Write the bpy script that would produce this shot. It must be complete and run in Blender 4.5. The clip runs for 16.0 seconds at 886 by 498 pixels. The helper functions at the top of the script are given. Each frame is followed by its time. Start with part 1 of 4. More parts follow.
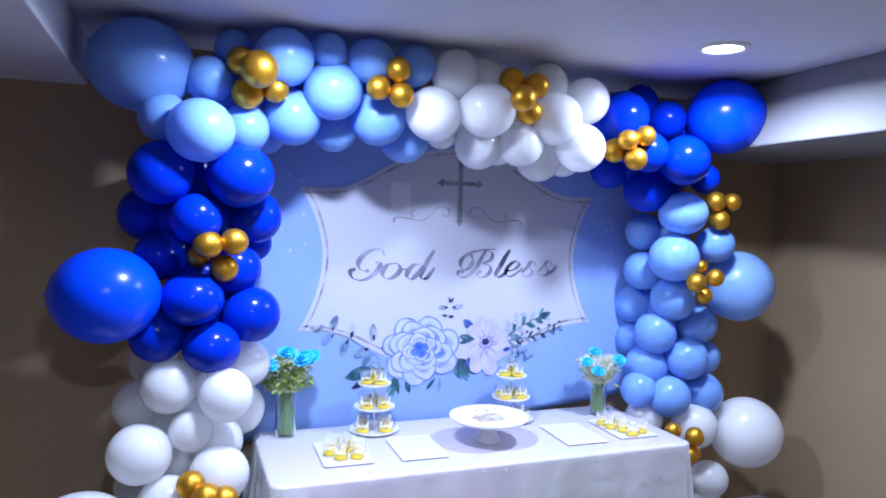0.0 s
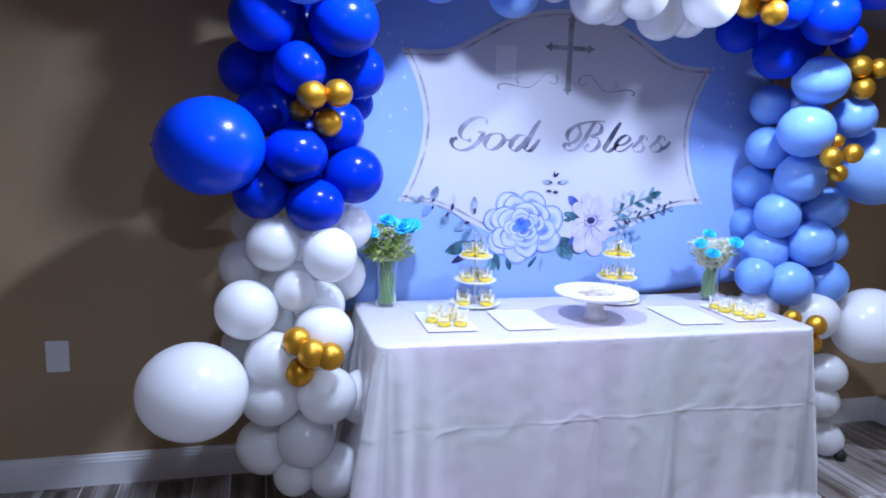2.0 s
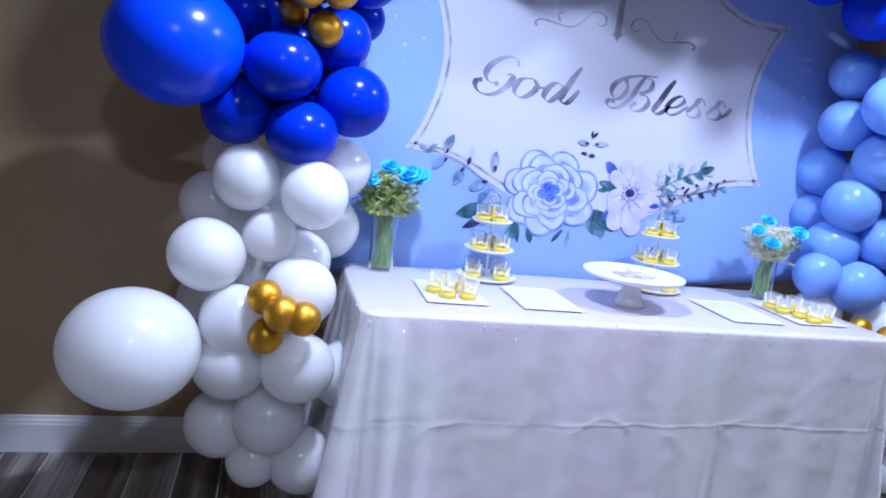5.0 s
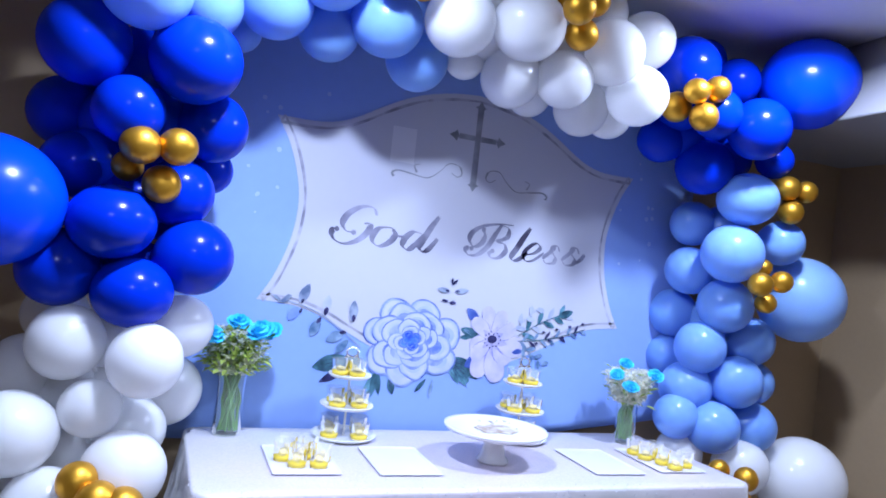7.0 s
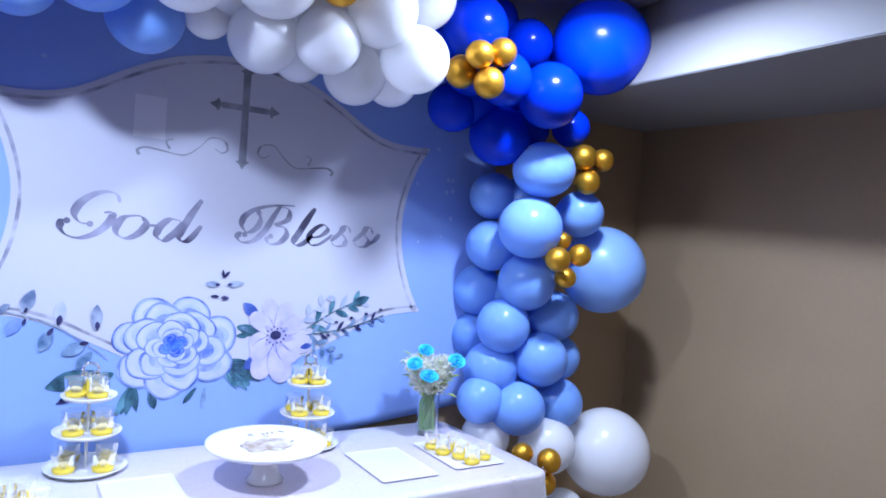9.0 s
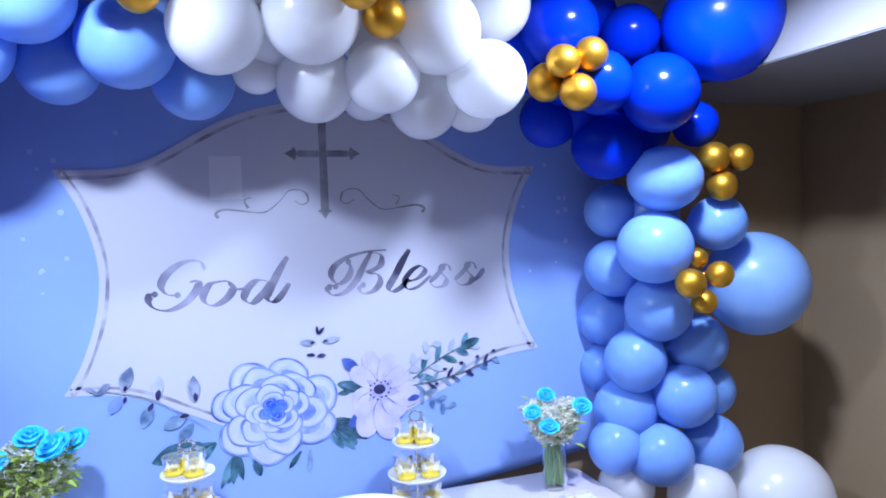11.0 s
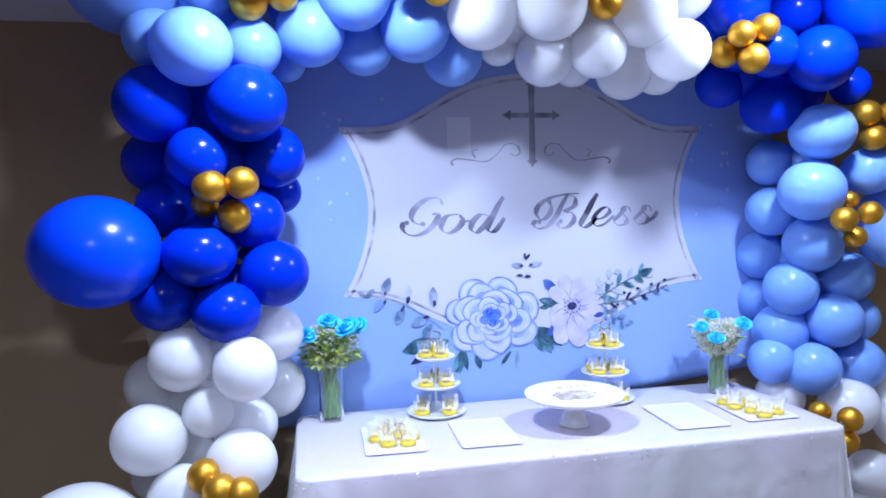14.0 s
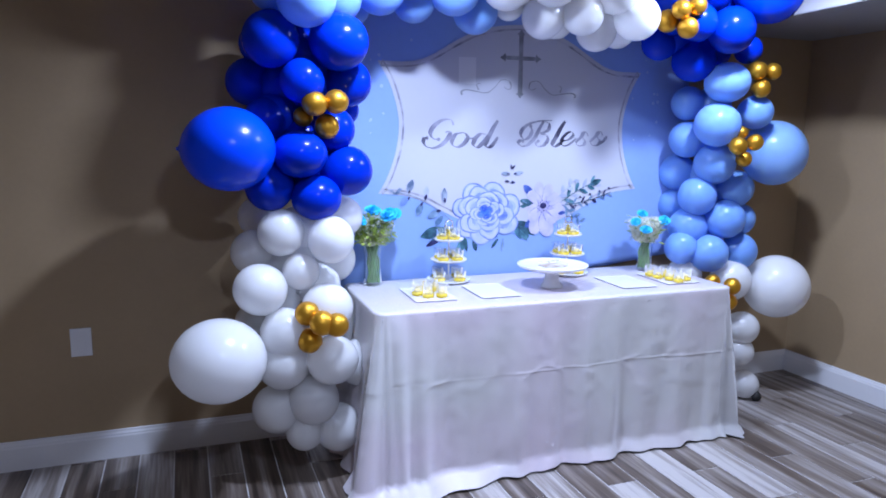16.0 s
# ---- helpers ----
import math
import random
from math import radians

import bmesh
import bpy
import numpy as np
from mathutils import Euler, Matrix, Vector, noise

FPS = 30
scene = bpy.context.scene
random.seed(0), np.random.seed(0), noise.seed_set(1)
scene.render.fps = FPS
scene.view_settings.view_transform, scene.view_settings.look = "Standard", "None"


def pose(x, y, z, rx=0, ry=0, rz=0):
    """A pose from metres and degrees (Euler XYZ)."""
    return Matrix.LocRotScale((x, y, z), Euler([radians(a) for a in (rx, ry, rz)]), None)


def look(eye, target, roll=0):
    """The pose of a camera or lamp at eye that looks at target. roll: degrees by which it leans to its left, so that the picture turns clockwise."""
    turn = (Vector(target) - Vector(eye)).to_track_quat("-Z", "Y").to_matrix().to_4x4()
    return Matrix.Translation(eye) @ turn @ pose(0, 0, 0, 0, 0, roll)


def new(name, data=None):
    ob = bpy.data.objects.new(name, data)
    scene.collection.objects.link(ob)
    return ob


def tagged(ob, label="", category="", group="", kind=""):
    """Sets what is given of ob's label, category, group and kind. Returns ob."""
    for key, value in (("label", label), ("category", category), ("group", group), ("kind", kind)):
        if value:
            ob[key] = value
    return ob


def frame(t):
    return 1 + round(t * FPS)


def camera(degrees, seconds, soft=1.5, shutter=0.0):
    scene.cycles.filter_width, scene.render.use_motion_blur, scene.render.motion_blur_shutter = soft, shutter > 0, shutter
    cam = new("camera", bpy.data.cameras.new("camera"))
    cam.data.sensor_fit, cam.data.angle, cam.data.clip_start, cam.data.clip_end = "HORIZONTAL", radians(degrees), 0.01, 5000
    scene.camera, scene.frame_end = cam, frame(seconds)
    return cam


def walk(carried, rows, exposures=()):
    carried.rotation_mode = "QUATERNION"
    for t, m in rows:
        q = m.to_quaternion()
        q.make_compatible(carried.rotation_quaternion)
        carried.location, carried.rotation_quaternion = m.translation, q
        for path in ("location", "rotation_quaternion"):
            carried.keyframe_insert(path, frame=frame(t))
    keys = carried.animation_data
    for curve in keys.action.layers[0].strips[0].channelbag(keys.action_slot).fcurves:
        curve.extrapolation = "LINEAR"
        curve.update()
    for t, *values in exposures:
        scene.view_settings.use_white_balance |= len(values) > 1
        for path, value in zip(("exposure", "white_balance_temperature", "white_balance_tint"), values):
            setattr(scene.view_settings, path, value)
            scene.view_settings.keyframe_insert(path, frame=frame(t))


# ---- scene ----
cam = camera(64.3, 16.0, soft=1.8)
PATH = [
    (0, (-1.292, -3.194, 1.768), (-0.587, -1.324, 1.672), 1.6),
    (0.5, (-1.338, -3.223, 1.708), (-0.802, -1.299, 1.599), 1.3),
    (1, (-1.383, -3.172, 1.673), (-0.886, -1.243, 1.493), 1.6),
    (1.5, (-1.408, -3.116, 1.607), (-0.913, -1.198, 1.332), 1.9),
    (2, (-1.363, -3.038, 1.529), (-0.862, -1.129, 1.203), 2.0),
    (2.5, (-1.253, -2.961, 1.453), (-0.757, -1.05, 1.132), 1.3),
    (3, (-1.231, -2.883, 1.392), (-0.738, -0.984, 1.003), 1.1),
    (3.2, (-1.224, -2.855, 1.372), (-0.747, -0.973, 0.891), 2.1),
    (3.7, (-1.218, -2.78, 1.345), (-0.735, -0.934, 0.755), 3.6),
    (4.7, (-1.235, -2.63, 1.318), (-0.752, -0.744, 0.915), 6.5),
    (5.3, (-1.246, -2.562, 1.333), (-0.758, -0.642, 1.059), 7.5),
    (5.5, (-1.252, -2.549, 1.346), (-0.745, -0.626, 1.126), 8.3),
    (6, (-1.268, -2.531, 1.39), (-0.718, -0.613, 1.255), 8.5),
    (6.5, (-1.223, -2.521, 1.438), (-0.589, -0.625, 1.375), 8.1),
    (7, (-1.129, -2.526, 1.43), (-0.375, -0.673, 1.465), 6.5),
    (7.5, (-1.055, -2.514, 1.461), (-0.146, -0.733, 1.511), 6.2),
    (8, (-1.015, -2.503, 1.457), (0.025, -0.796, 1.525), 5.7),
    (8.2, (-0.983, -2.488, 1.468), (0.097, -0.805, 1.525), 5.3),
    (8.7, (-0.86, -2.44, 1.51), (0.27, -0.794, 1.52), 4.2),
    (9.8, (-0.46, -2.30, 1.66), (0.44, -0.52, 1.455), 1.4),
    (10.3, (-0.372, -2.28, 1.701), (0.417, -0.451, 1.517), 0.5),
    (10.5, (-0.364, -2.27, 1.714), (0.396, -0.427, 1.555), 0.2),
    (11, (-0.413, -2.266, 1.717), (0.256, -0.384, 1.619), -1.8),
    (11.5, (-0.442, -2.336, 1.768), (0.003, -0.387, 1.694), -2.4),
    (12, (-0.551, -2.427, 1.746), (-0.303, -0.443, 1.725), -2.8),
    (12.5, (-0.643, -2.509, 1.723), (-0.537, -0.511, 1.717), -3.2),
    (13, (-0.692, -2.609, 1.633), (-0.634, -0.61, 1.648), -3.1),
    (13.5, (-0.817, -2.67, 1.551), (-0.671, -0.675, 1.547), -2.8),
    (14, (-0.927, -2.735, 1.557), (-0.538, -0.777, 1.443), -1.5),
    (14.5, (-1.135, -2.937, 1.532), (-0.606, -1.014, 1.385), -0.9),
    (15, (-1.408, -3.09, 1.471), (-0.784, -1.199, 1.283), -0.9),
    (15.5, (-1.557, -3.217, 1.484), (-0.886, -1.361, 1.159), -0.2),
    (16, (-1.697, -3.445, 1.517), (-1.016, -1.592, 1.2), 0.6),
]
walk(cam, [(t, look(eye, target, roll)) for t, eye, target, roll in PATH])


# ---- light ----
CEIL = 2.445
# The last two are unseen, added as front fill for walls and balloons.
LAMPS_AND_FILL = [(0.67, -0.99, 41), (-0.82, -1.07, 49), (0.66, -2.95, 5), (-1.22, -2.90, 27)]
scene.view_settings.exposure = 0.0
world = bpy.data.worlds.new("world")
scene.world = world
world.use_nodes = True
world.node_tree.nodes["Background"].inputs[0].default_value = (0.001, 0.001, 0.0015, 1)
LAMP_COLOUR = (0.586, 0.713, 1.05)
for lx, ly, watts in LAMPS_AND_FILL:
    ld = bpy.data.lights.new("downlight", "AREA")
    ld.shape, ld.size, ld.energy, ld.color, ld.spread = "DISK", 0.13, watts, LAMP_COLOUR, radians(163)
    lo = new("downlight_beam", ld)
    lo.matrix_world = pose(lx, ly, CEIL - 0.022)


# ---- materials ----
def material(name, colour, rough=0.5, metal=0.0, **more):
    """A principled material with grain and blotches: vary, scale, bump, coat, spec, emit, transmission."""
    m = bpy.data.materials.new(name)
    m.use_nodes = True
    nt = m.node_tree
    b = nt.nodes["Principled BSDF"]
    b.inputs["Roughness"].default_value = rough
    b.inputs["Metallic"].default_value = metal
    b.inputs["Base Color"].default_value = (*colour, 1)
    b.inputs["Coat Weight"].default_value = more.get("coat", 0)
    b.inputs["Coat Roughness"].default_value = 0.08
    b.inputs["Transmission Weight"].default_value = more.get("transmission", 0)
    b.inputs["IOR"].default_value = more.get("ior", 1.5)
    b.inputs["Specular IOR Level"].default_value = more.get("spec", 0.5)
    if more.get("sheen"):
        b.inputs["Sheen Weight"].default_value = more["sheen"]
    if more.get("emit"):
        b.inputs["Emission Color"].default_value = (*more["emit"], 1)
        b.inputs["Emission Strength"].default_value = more.get("power", 1)
    if more.get("vary"):
        tc = nt.nodes.new("ShaderNodeTexCoord")
        n1, n2 = nt.nodes.new("ShaderNodeTexNoise"), nt.nodes.new("ShaderNodeTexNoise")
        n1.inputs["Scale"].default_value = more.get("scale", 3)
        n2.inputs["Scale"].default_value = more.get("scale", 3) * 22
        n2.inputs["Detail"].default_value = 5
        mixn = nt.nodes.new("ShaderNodeMath")
        mixn.operation = "MULTIPLY_ADD"
        mixn.inputs[1].default_value = 0.4
        hsv = nt.nodes.new("ShaderNodeHueSaturation")
        hsv.inputs["Color"].default_value = (*colour, 1)
        rng = nt.nodes.new("ShaderNodeMapRange")
        rng.inputs["From Min"].default_value, rng.inputs["From Max"].default_value = 0.45, 0.95
        rng.inputs["To Min"].default_value, rng.inputs["To Max"].default_value = 1 - more["vary"], 1 + more["vary"]
        for n in (n1, n2):
            nt.links.new(tc.outputs["Object"], n.inputs["Vector"])
        nt.links.new(n2.outputs["Fac"], mixn.inputs[0])
        nt.links.new(n1.outputs["Fac"], mixn.inputs[2])
        nt.links.new(mixn.outputs[0], rng.inputs["Value"])
        if more.get("each"):
            oi = nt.nodes.new("ShaderNodeObjectInfo")
            r2 = nt.nodes.new("ShaderNodeMapRange")
            r2.inputs["To Min"].default_value, r2.inputs["To Max"].default_value = 1 - more["each"], 1 + more["each"]
            mul = nt.nodes.new("ShaderNodeMath")
            mul.operation = "MULTIPLY"
            nt.links.new(oi.outputs["Random"], r2.inputs["Value"])
            nt.links.new(r2.outputs[0], mul.inputs[0])
            nt.links.new(rng.outputs[0], mul.inputs[1])
            nt.links.new(mul.outputs[0], hsv.inputs["Value"])
        else:
            nt.links.new(rng.outputs[0], hsv.inputs["Value"])
        nt.links.new(hsv.outputs[0], b.inputs["Base Color"])
        if more.get("bump"):
            bp = nt.nodes.new("ShaderNodeBump")
            bp.inputs["Strength"].default_value = more["bump"]
            bp.inputs["Distance"].default_value = more.get("depth", 0.002)
            nt.links.new(n2.outputs["Fac"], bp.inputs["Height"])
            nt.links.new(bp.outputs[0], b.inputs["Normal"])
    return m


def translucent(m, colour, share):
    """Lets some light through a thin skin, as blown latex does."""
    nt = m.node_tree
    b, out = nt.nodes["Principled BSDF"], nt.nodes["Material Output"]
    tl, mx = nt.nodes.new("ShaderNodeBsdfTranslucent"), nt.nodes.new("ShaderNodeMixShader")
    tl.inputs["Color"].default_value = (*colour, 1)
    mx.inputs[0].default_value = share
    nt.links.new(b.outputs[0], mx.inputs[1])
    nt.links.new(tl.outputs[0], mx.inputs[2])
    nt.links.new(mx.outputs[0], out.inputs["Surface"])
    return m


def scattering(m, weight, reach):
    """Light that wanders inside a blown balloon and comes out again near by."""
    b = m.node_tree.nodes["Principled BSDF"]
    b.inputs["Subsurface Weight"].default_value = weight
    b.inputs["Subsurface Radius"].default_value = (1.0, 1.0, 1.0)
    b.inputs["Subsurface Scale"].default_value = reach
    return m


def two_tone(m, one, other, scale):
    """A shimmer between two near colours over the whole cloth."""
    nt = m.node_tree
    hsv = next(n for n in nt.nodes if n.bl_idname == "ShaderNodeHueSaturation")
    tc, no, ra = nt.nodes.new("ShaderNodeTexCoord"), nt.nodes.new("ShaderNodeTexNoise"), nt.nodes.new("ShaderNodeValToRGB")
    no.inputs["Scale"].default_value, no.inputs["Detail"].default_value = scale, 2
    ra.color_ramp.elements[0].position, ra.color_ramp.elements[0].color = 0.38, (*one, 1)
    ra.color_ramp.elements[1].position, ra.color_ramp.elements[1].color = 0.62, (*other, 1)
    nt.links.new(tc.outputs["Object"], no.inputs["Vector"])
    nt.links.new(no.outputs["Fac"], ra.inputs["Fac"])
    nt.links.new(ra.outputs[0], hsv.inputs["Color"])
    return m


def sequins(m, scale, lean):
    """Small flat sequins, each tipped a little its own way, so that some of them glint."""
    nt = m.node_tree
    b = nt.nodes["Principled BSDF"]
    tc, vo, geo = nt.nodes.new("ShaderNodeTexCoord"), nt.nodes.new("ShaderNodeTexVoronoi"), nt.nodes.new("ShaderNodeNewGeometry")
    vo.inputs["Scale"].default_value = scale
    off, mul, add, nrm = (nt.nodes.new("ShaderNodeVectorMath") for _ in range(4))
    off.operation, off.inputs[1].default_value = "SUBTRACT", (0.5, 0.5, 0.5)
    mul.operation, mul.inputs[1].default_value = "MULTIPLY", (lean, lean, lean)
    add.operation, nrm.operation = "ADD", "NORMALIZE"
    nt.links.new(tc.outputs["Object"], vo.inputs["Vector"])
    nt.links.new(vo.outputs["Color"], off.inputs[0])
    nt.links.new(off.outputs[0], mul.inputs[0])
    nt.links.new(mul.outputs[0], add.inputs[0])
    old = b.inputs["Normal"].links[0].from_socket if b.inputs["Normal"].links else geo.outputs["Normal"]
    nt.links.new(old, add.inputs[1])
    nt.links.new(add.outputs[0], nrm.inputs[0])
    nt.links.new(nrm.outputs[0], b.inputs["Coat Normal"])
    b.inputs["Coat Weight"].default_value = 0.4
    b.inputs["Coat Roughness"].default_value = 0.09
    b.inputs["Coat Tint"].default_value = (0.95, 0.90, 1.0, 1)
    return m


M_WALL = material("taupe_wall_paint", (0.385, 0.276, 0.160), 0.62, vary=0.06, scale=2.2, bump=0.25, depth=0.001)
M_CEIL = material("white_ceiling_paint", (0.64, 0.63, 0.63), 0.7, vary=0.03, scale=1.5, bump=0.15, depth=0.001)
# White soffit paint darkened to hold down the near downlight's glare on its face.
M_SOFFIT_DIMMED = material("dimmed_white_soffit_paint", (0.25, 0.243, 0.24), 0.65, vary=0.03, scale=1.5, bump=0.15, depth=0.001)
M_SOFFIT_PALE = material("pale_soffit_paint", (0.66, 0.65, 0.645), 0.65, vary=0.03, scale=1.5, bump=0.15, depth=0.001)
M_TRIM = material("white_trim_paint", (0.78, 0.78, 0.8), 0.35, vary=0.03, scale=4)
M_GROUT = material("grey_grout", (0.56, 0.54, 0.53), 0.8, vary=0.1, scale=9)
M_NAVY = material("royal_blue_latex", (0.0004, 0.027, 0.51), 0.20, vary=0.04, scale=1.4, each=0.12, coat=0.0, spec=0.16)
M_AZURE = material("stretched_royal_blue_latex", (0.0004, 0.066, 0.92), 0.24, vary=0.04, scale=1.4, spec=0.28)
M_SKY = material("light_blue_latex", (0.25, 0.465, 0.93), 0.29, vary=0.04, scale=1.4, each=0.08, coat=0.08, spec=0.36)
M_SKY_PALE = material("stretched_light_blue_latex", (0.34, 0.56, 0.97), 0.29, vary=0.04, scale=1.4, coat=0.08, spec=0.36)
M_WHITE = material("white_latex", (0.92, 0.92, 0.925), 0.27, vary=0.02, scale=1.4, each=0.02, coat=0.2)
M_GOLD = material("chrome_gold_latex", (0.67, 0.335, 0.032), 0.42, 0.88, vary=0.05, scale=1.2, each=0.08)
M_BACK = material("blue_backdrop_fabric", (0.262, 0.403, 0.80), 0.62, vary=0.05, scale=1.1, bump=0.1, depth=0.0006, spec=0.3)
M_PANEL = material("white_printed_panel", (0.555, 0.56, 0.64), 0.6, vary=0.015, scale=1.5, spec=0.3)
M_CLOTH = material("white_sequin_tablecloth", (0.63, 0.585, 0.595), 0.42, vary=0.012, scale=9, bump=0.16, depth=0.0012, sheen=0.5)
scattering(M_WHITE, 0.85, 0.07)
translucent(M_WHITE, (0.98, 0.98, 0.985), 0.30)
scattering(M_SKY, 0.6, 0.04)
scattering(M_SKY_PALE, 0.7, 0.06)
translucent(M_SKY_PALE, (0.36, 0.58, 0.98), 0.25)
translucent(M_SKY, (0.27, 0.49, 0.95), 0.25)
translucent(M_NAVY, (0.0005, 0.04, 0.78), 0.035)
translucent(M_AZURE, (0.0005, 0.10, 0.90), 0.10)
sequins(M_CLOTH, 210, 0.8)
two_tone(M_CLOTH, (0.668, 0.59, 0.62), (0.625, 0.622, 0.58), 1.6)
M_LAMP = material("lit_lamp_lens", (0.9, 0.9, 0.9), 0.4, emit=(0.86, 0.91, 1.0), power=12)


# ---- mesh helpers ----
def link(name, bm, mat, parent=None, label="", smooth=False):
    me = bpy.data.meshes.new(name)
    bm.to_mesh(me)
    bm.free()
    for m in (mat if isinstance(mat, (list, tuple)) else [mat]):
        me.materials.append(m)
    if smooth:
        me.shade_smooth()
    ob = new(name, me)
    if parent:
        ob.parent = parent
    if label:
        tagged(ob, label)
    return ob


def part(name, bm, mat, parent, label="", smooth=False):
    return link(name, bm, mat, parent, label, smooth)


def thing(name, place, label, category, group="", kind=""):
    ob = new(name)
    ob.empty_display_size = 0.05
    ob.matrix_world = place
    return tagged(ob, label, category, group, kind)


def add_box(bm, lo, hi, bevel=0.0):
    c = [(a + b) / 2 for a, b in zip(lo, hi)]
    m = Matrix.Translation(c) @ Matrix.Diagonal((*[b - a for a, b in zip(lo, hi)], 1))
    made = bmesh.ops.create_cube(bm, size=1, matrix=m)
    if bevel:
        edges = list({e for v in made["verts"] for e in v.link_edges})
        bmesh.ops.bevel(bm, geom=edges, offset=bevel, segments=2, profile=0.5, affect="EDGES")
    return bm


def box(lo, hi, bevel=0.0):
    return add_box(bmesh.new(), lo, hi, bevel)


def lathe(profile, segs=32, bm=None, at=(0, 0, 0)):
    """A turned shape from (radius, height) rows; a radius of nought closes the end."""
    bm = bm or bmesh.new()
    rings = []
    for r, z in profile:
        if r < 1e-6:
            rings.append([bm.verts.new((at[0], at[1], at[2] + z))])
        else:
            rings.append([bm.verts.new((at[0] + r * math.cos(2 * math.pi * k / segs),
                                        at[1] + r * math.sin(2 * math.pi * k / segs), at[2] + z)) for k in range(segs)])
    for a, b in zip(rings, rings[1:]):
        for k in range(segs):
            q = [a[k % len(a)], a[(k + 1) % len(a)], b[(k + 1) % len(b)], b[k % len(b)]]
            q = list(dict.fromkeys(q))
            if len(q) > 2:
                bm.faces.new(q)
    bmesh.ops.recalc_face_normals(bm, faces=bm.faces)
    return bm


# ---- the room ----
XL, XR, YB, YF = -3.6, 2.02, 0.033, -5.2


def setting(name, bm, mat, label, category):
    return tagged(link(name, bm, mat), label, category, kind="structure")


setting("wall_back", box((XL - 0.12, YB, 0), (XR + 0.12, YB + 0.12, CEIL)), M_WALL, "taupe painted wall behind the balloon arch", "wall")
setting("wall_right", box((XR, YF, 0), (XR + 0.12, YB, CEIL)), M_WALL, "unseen taupe side wall added to close the room under a white soffit", "wall")
# Left and front walls are unseen, added to close the room for bounced light.
setting("wall_left", box((XL - 0.12, YF, 0), (XL, YB, CEIL)), M_WALL, "unseen taupe side wall added to close the room", "wall")
setting("wall_front", box((XL - 0.12, YF - 0.12, 0), (XR + 0.12, YF, CEIL)), M_WALL, "unseen taupe front wall added to close the room", "wall")
setting("ceiling", box((XL - 0.12, YF - 0.12, CEIL), (XR + 0.12, YB + 0.12, CEIL + 0.1)), M_CEIL, "smooth white painted ceiling", "ceiling")
def soffit(bottom, near, far, lean):
    """A boxed soffit on the side wall; its face stands at x = near at the back wall and at x = far at the front, and leans back by lean."""
    bm = bmesh.new()
    plan = ((near, YB - 0.002), (far, YF), (XR - 0.002, YF), (XR - 0.002, YB - 0.002))
    lo = [bm.verts.new((x, y, bottom)) for x, y in plan]
    hi = [bm.verts.new((x + (lean if x < 1.9 else 0), y, CEIL - 0.002)) for x, y in plan]
    bm.faces.new(lo)
    bm.faces.new(hi)
    for k in range(4):
        bm.faces.new((lo[k], lo[(k + 1) % 4], hi[(k + 1) % 4], hi[k]))
    bmesh.ops.recalc_face_normals(bm, faces=bm.faces)
    bmesh.ops.bevel(bm, geom=[e for e in bm.edges if all(v.co.z < bottom + 0.01 for v in e.verts)], offset=0.004, segments=2, affect="EDGES")
    return bm


setting("soffit_right", soffit(2.124, 1.225, 0.86, 0.10), M_SOFFIT_DIMMED, "white boxed soffit along the side wall", "soffit")
setting("soffit_left", box((XL + 0.002, YF, 2.256), (-1.642, YB - 0.002, CEIL - 0.002), 0.004), M_SOFFIT_PALE, "white boxed soffit along the ceiling edge", "soffit")


def baseboard(length):
    """A moulded board along +x, its back on y = 0, facing -y."""
    bm = bmesh.new()
    prof = [(0, 0), (-0.016, 0), (-0.016, 0.105), (-0.013, 0.112), (-0.013, 0.118), (-0.008, 0.126), (-0.006, 0.135), (0, 0.137)]
    rows = [[bm.verts.new((x, y, z)) for y, z in prof] for x in (0, length)]
    for k in range(len(prof) - 1):
        bm.faces.new((rows[0][k], rows[1][k], rows[1][k + 1], rows[0][k + 1]))
    bm.faces.new(rows[0])
    bm.faces.new(rows[1])
    bmesh.ops.recalc_face_normals(bm, faces=bm.faces)
    return bm


b = setting("baseboard", baseboard(XR - XL), M_TRIM, "white moulded baseboard along the taupe wall", "baseboard")
b.matrix_world = pose(XL, YB - 0.001, 0)
b = setting("baseboard", baseboard(YB - YF - 0.02), M_TRIM, "white moulded baseboard along the side wall", "baseboard")
b.matrix_world = pose(XR - 0.001, YB - 0.018, 0, 0, 0, -90)


# ---- recessed lamps, with two unseen ones added for fill ----
def downlight(x, y):
    t = thing("ceiling_downlight", pose(x, y, CEIL), "round white recessed ceiling light, switched on; the front pair is added fill", "ceiling light", "recessed ceiling lights")
    part("trim_ring", lathe([(0.072, -0.002), (0.074, -0.010), (0.086, -0.012), (0.098, -0.007), (0.100, -0.0005)], 40), M_TRIM, t, "white trim ring", True)
    part("lens", lathe([(0, -0.012), (0.05, -0.011), (0.0735, -0.007)], 40), M_LAMP, t, "glowing frosted lens", True)
    return t


for lx, ly, watts in LAMPS_AND_FILL:
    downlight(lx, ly)

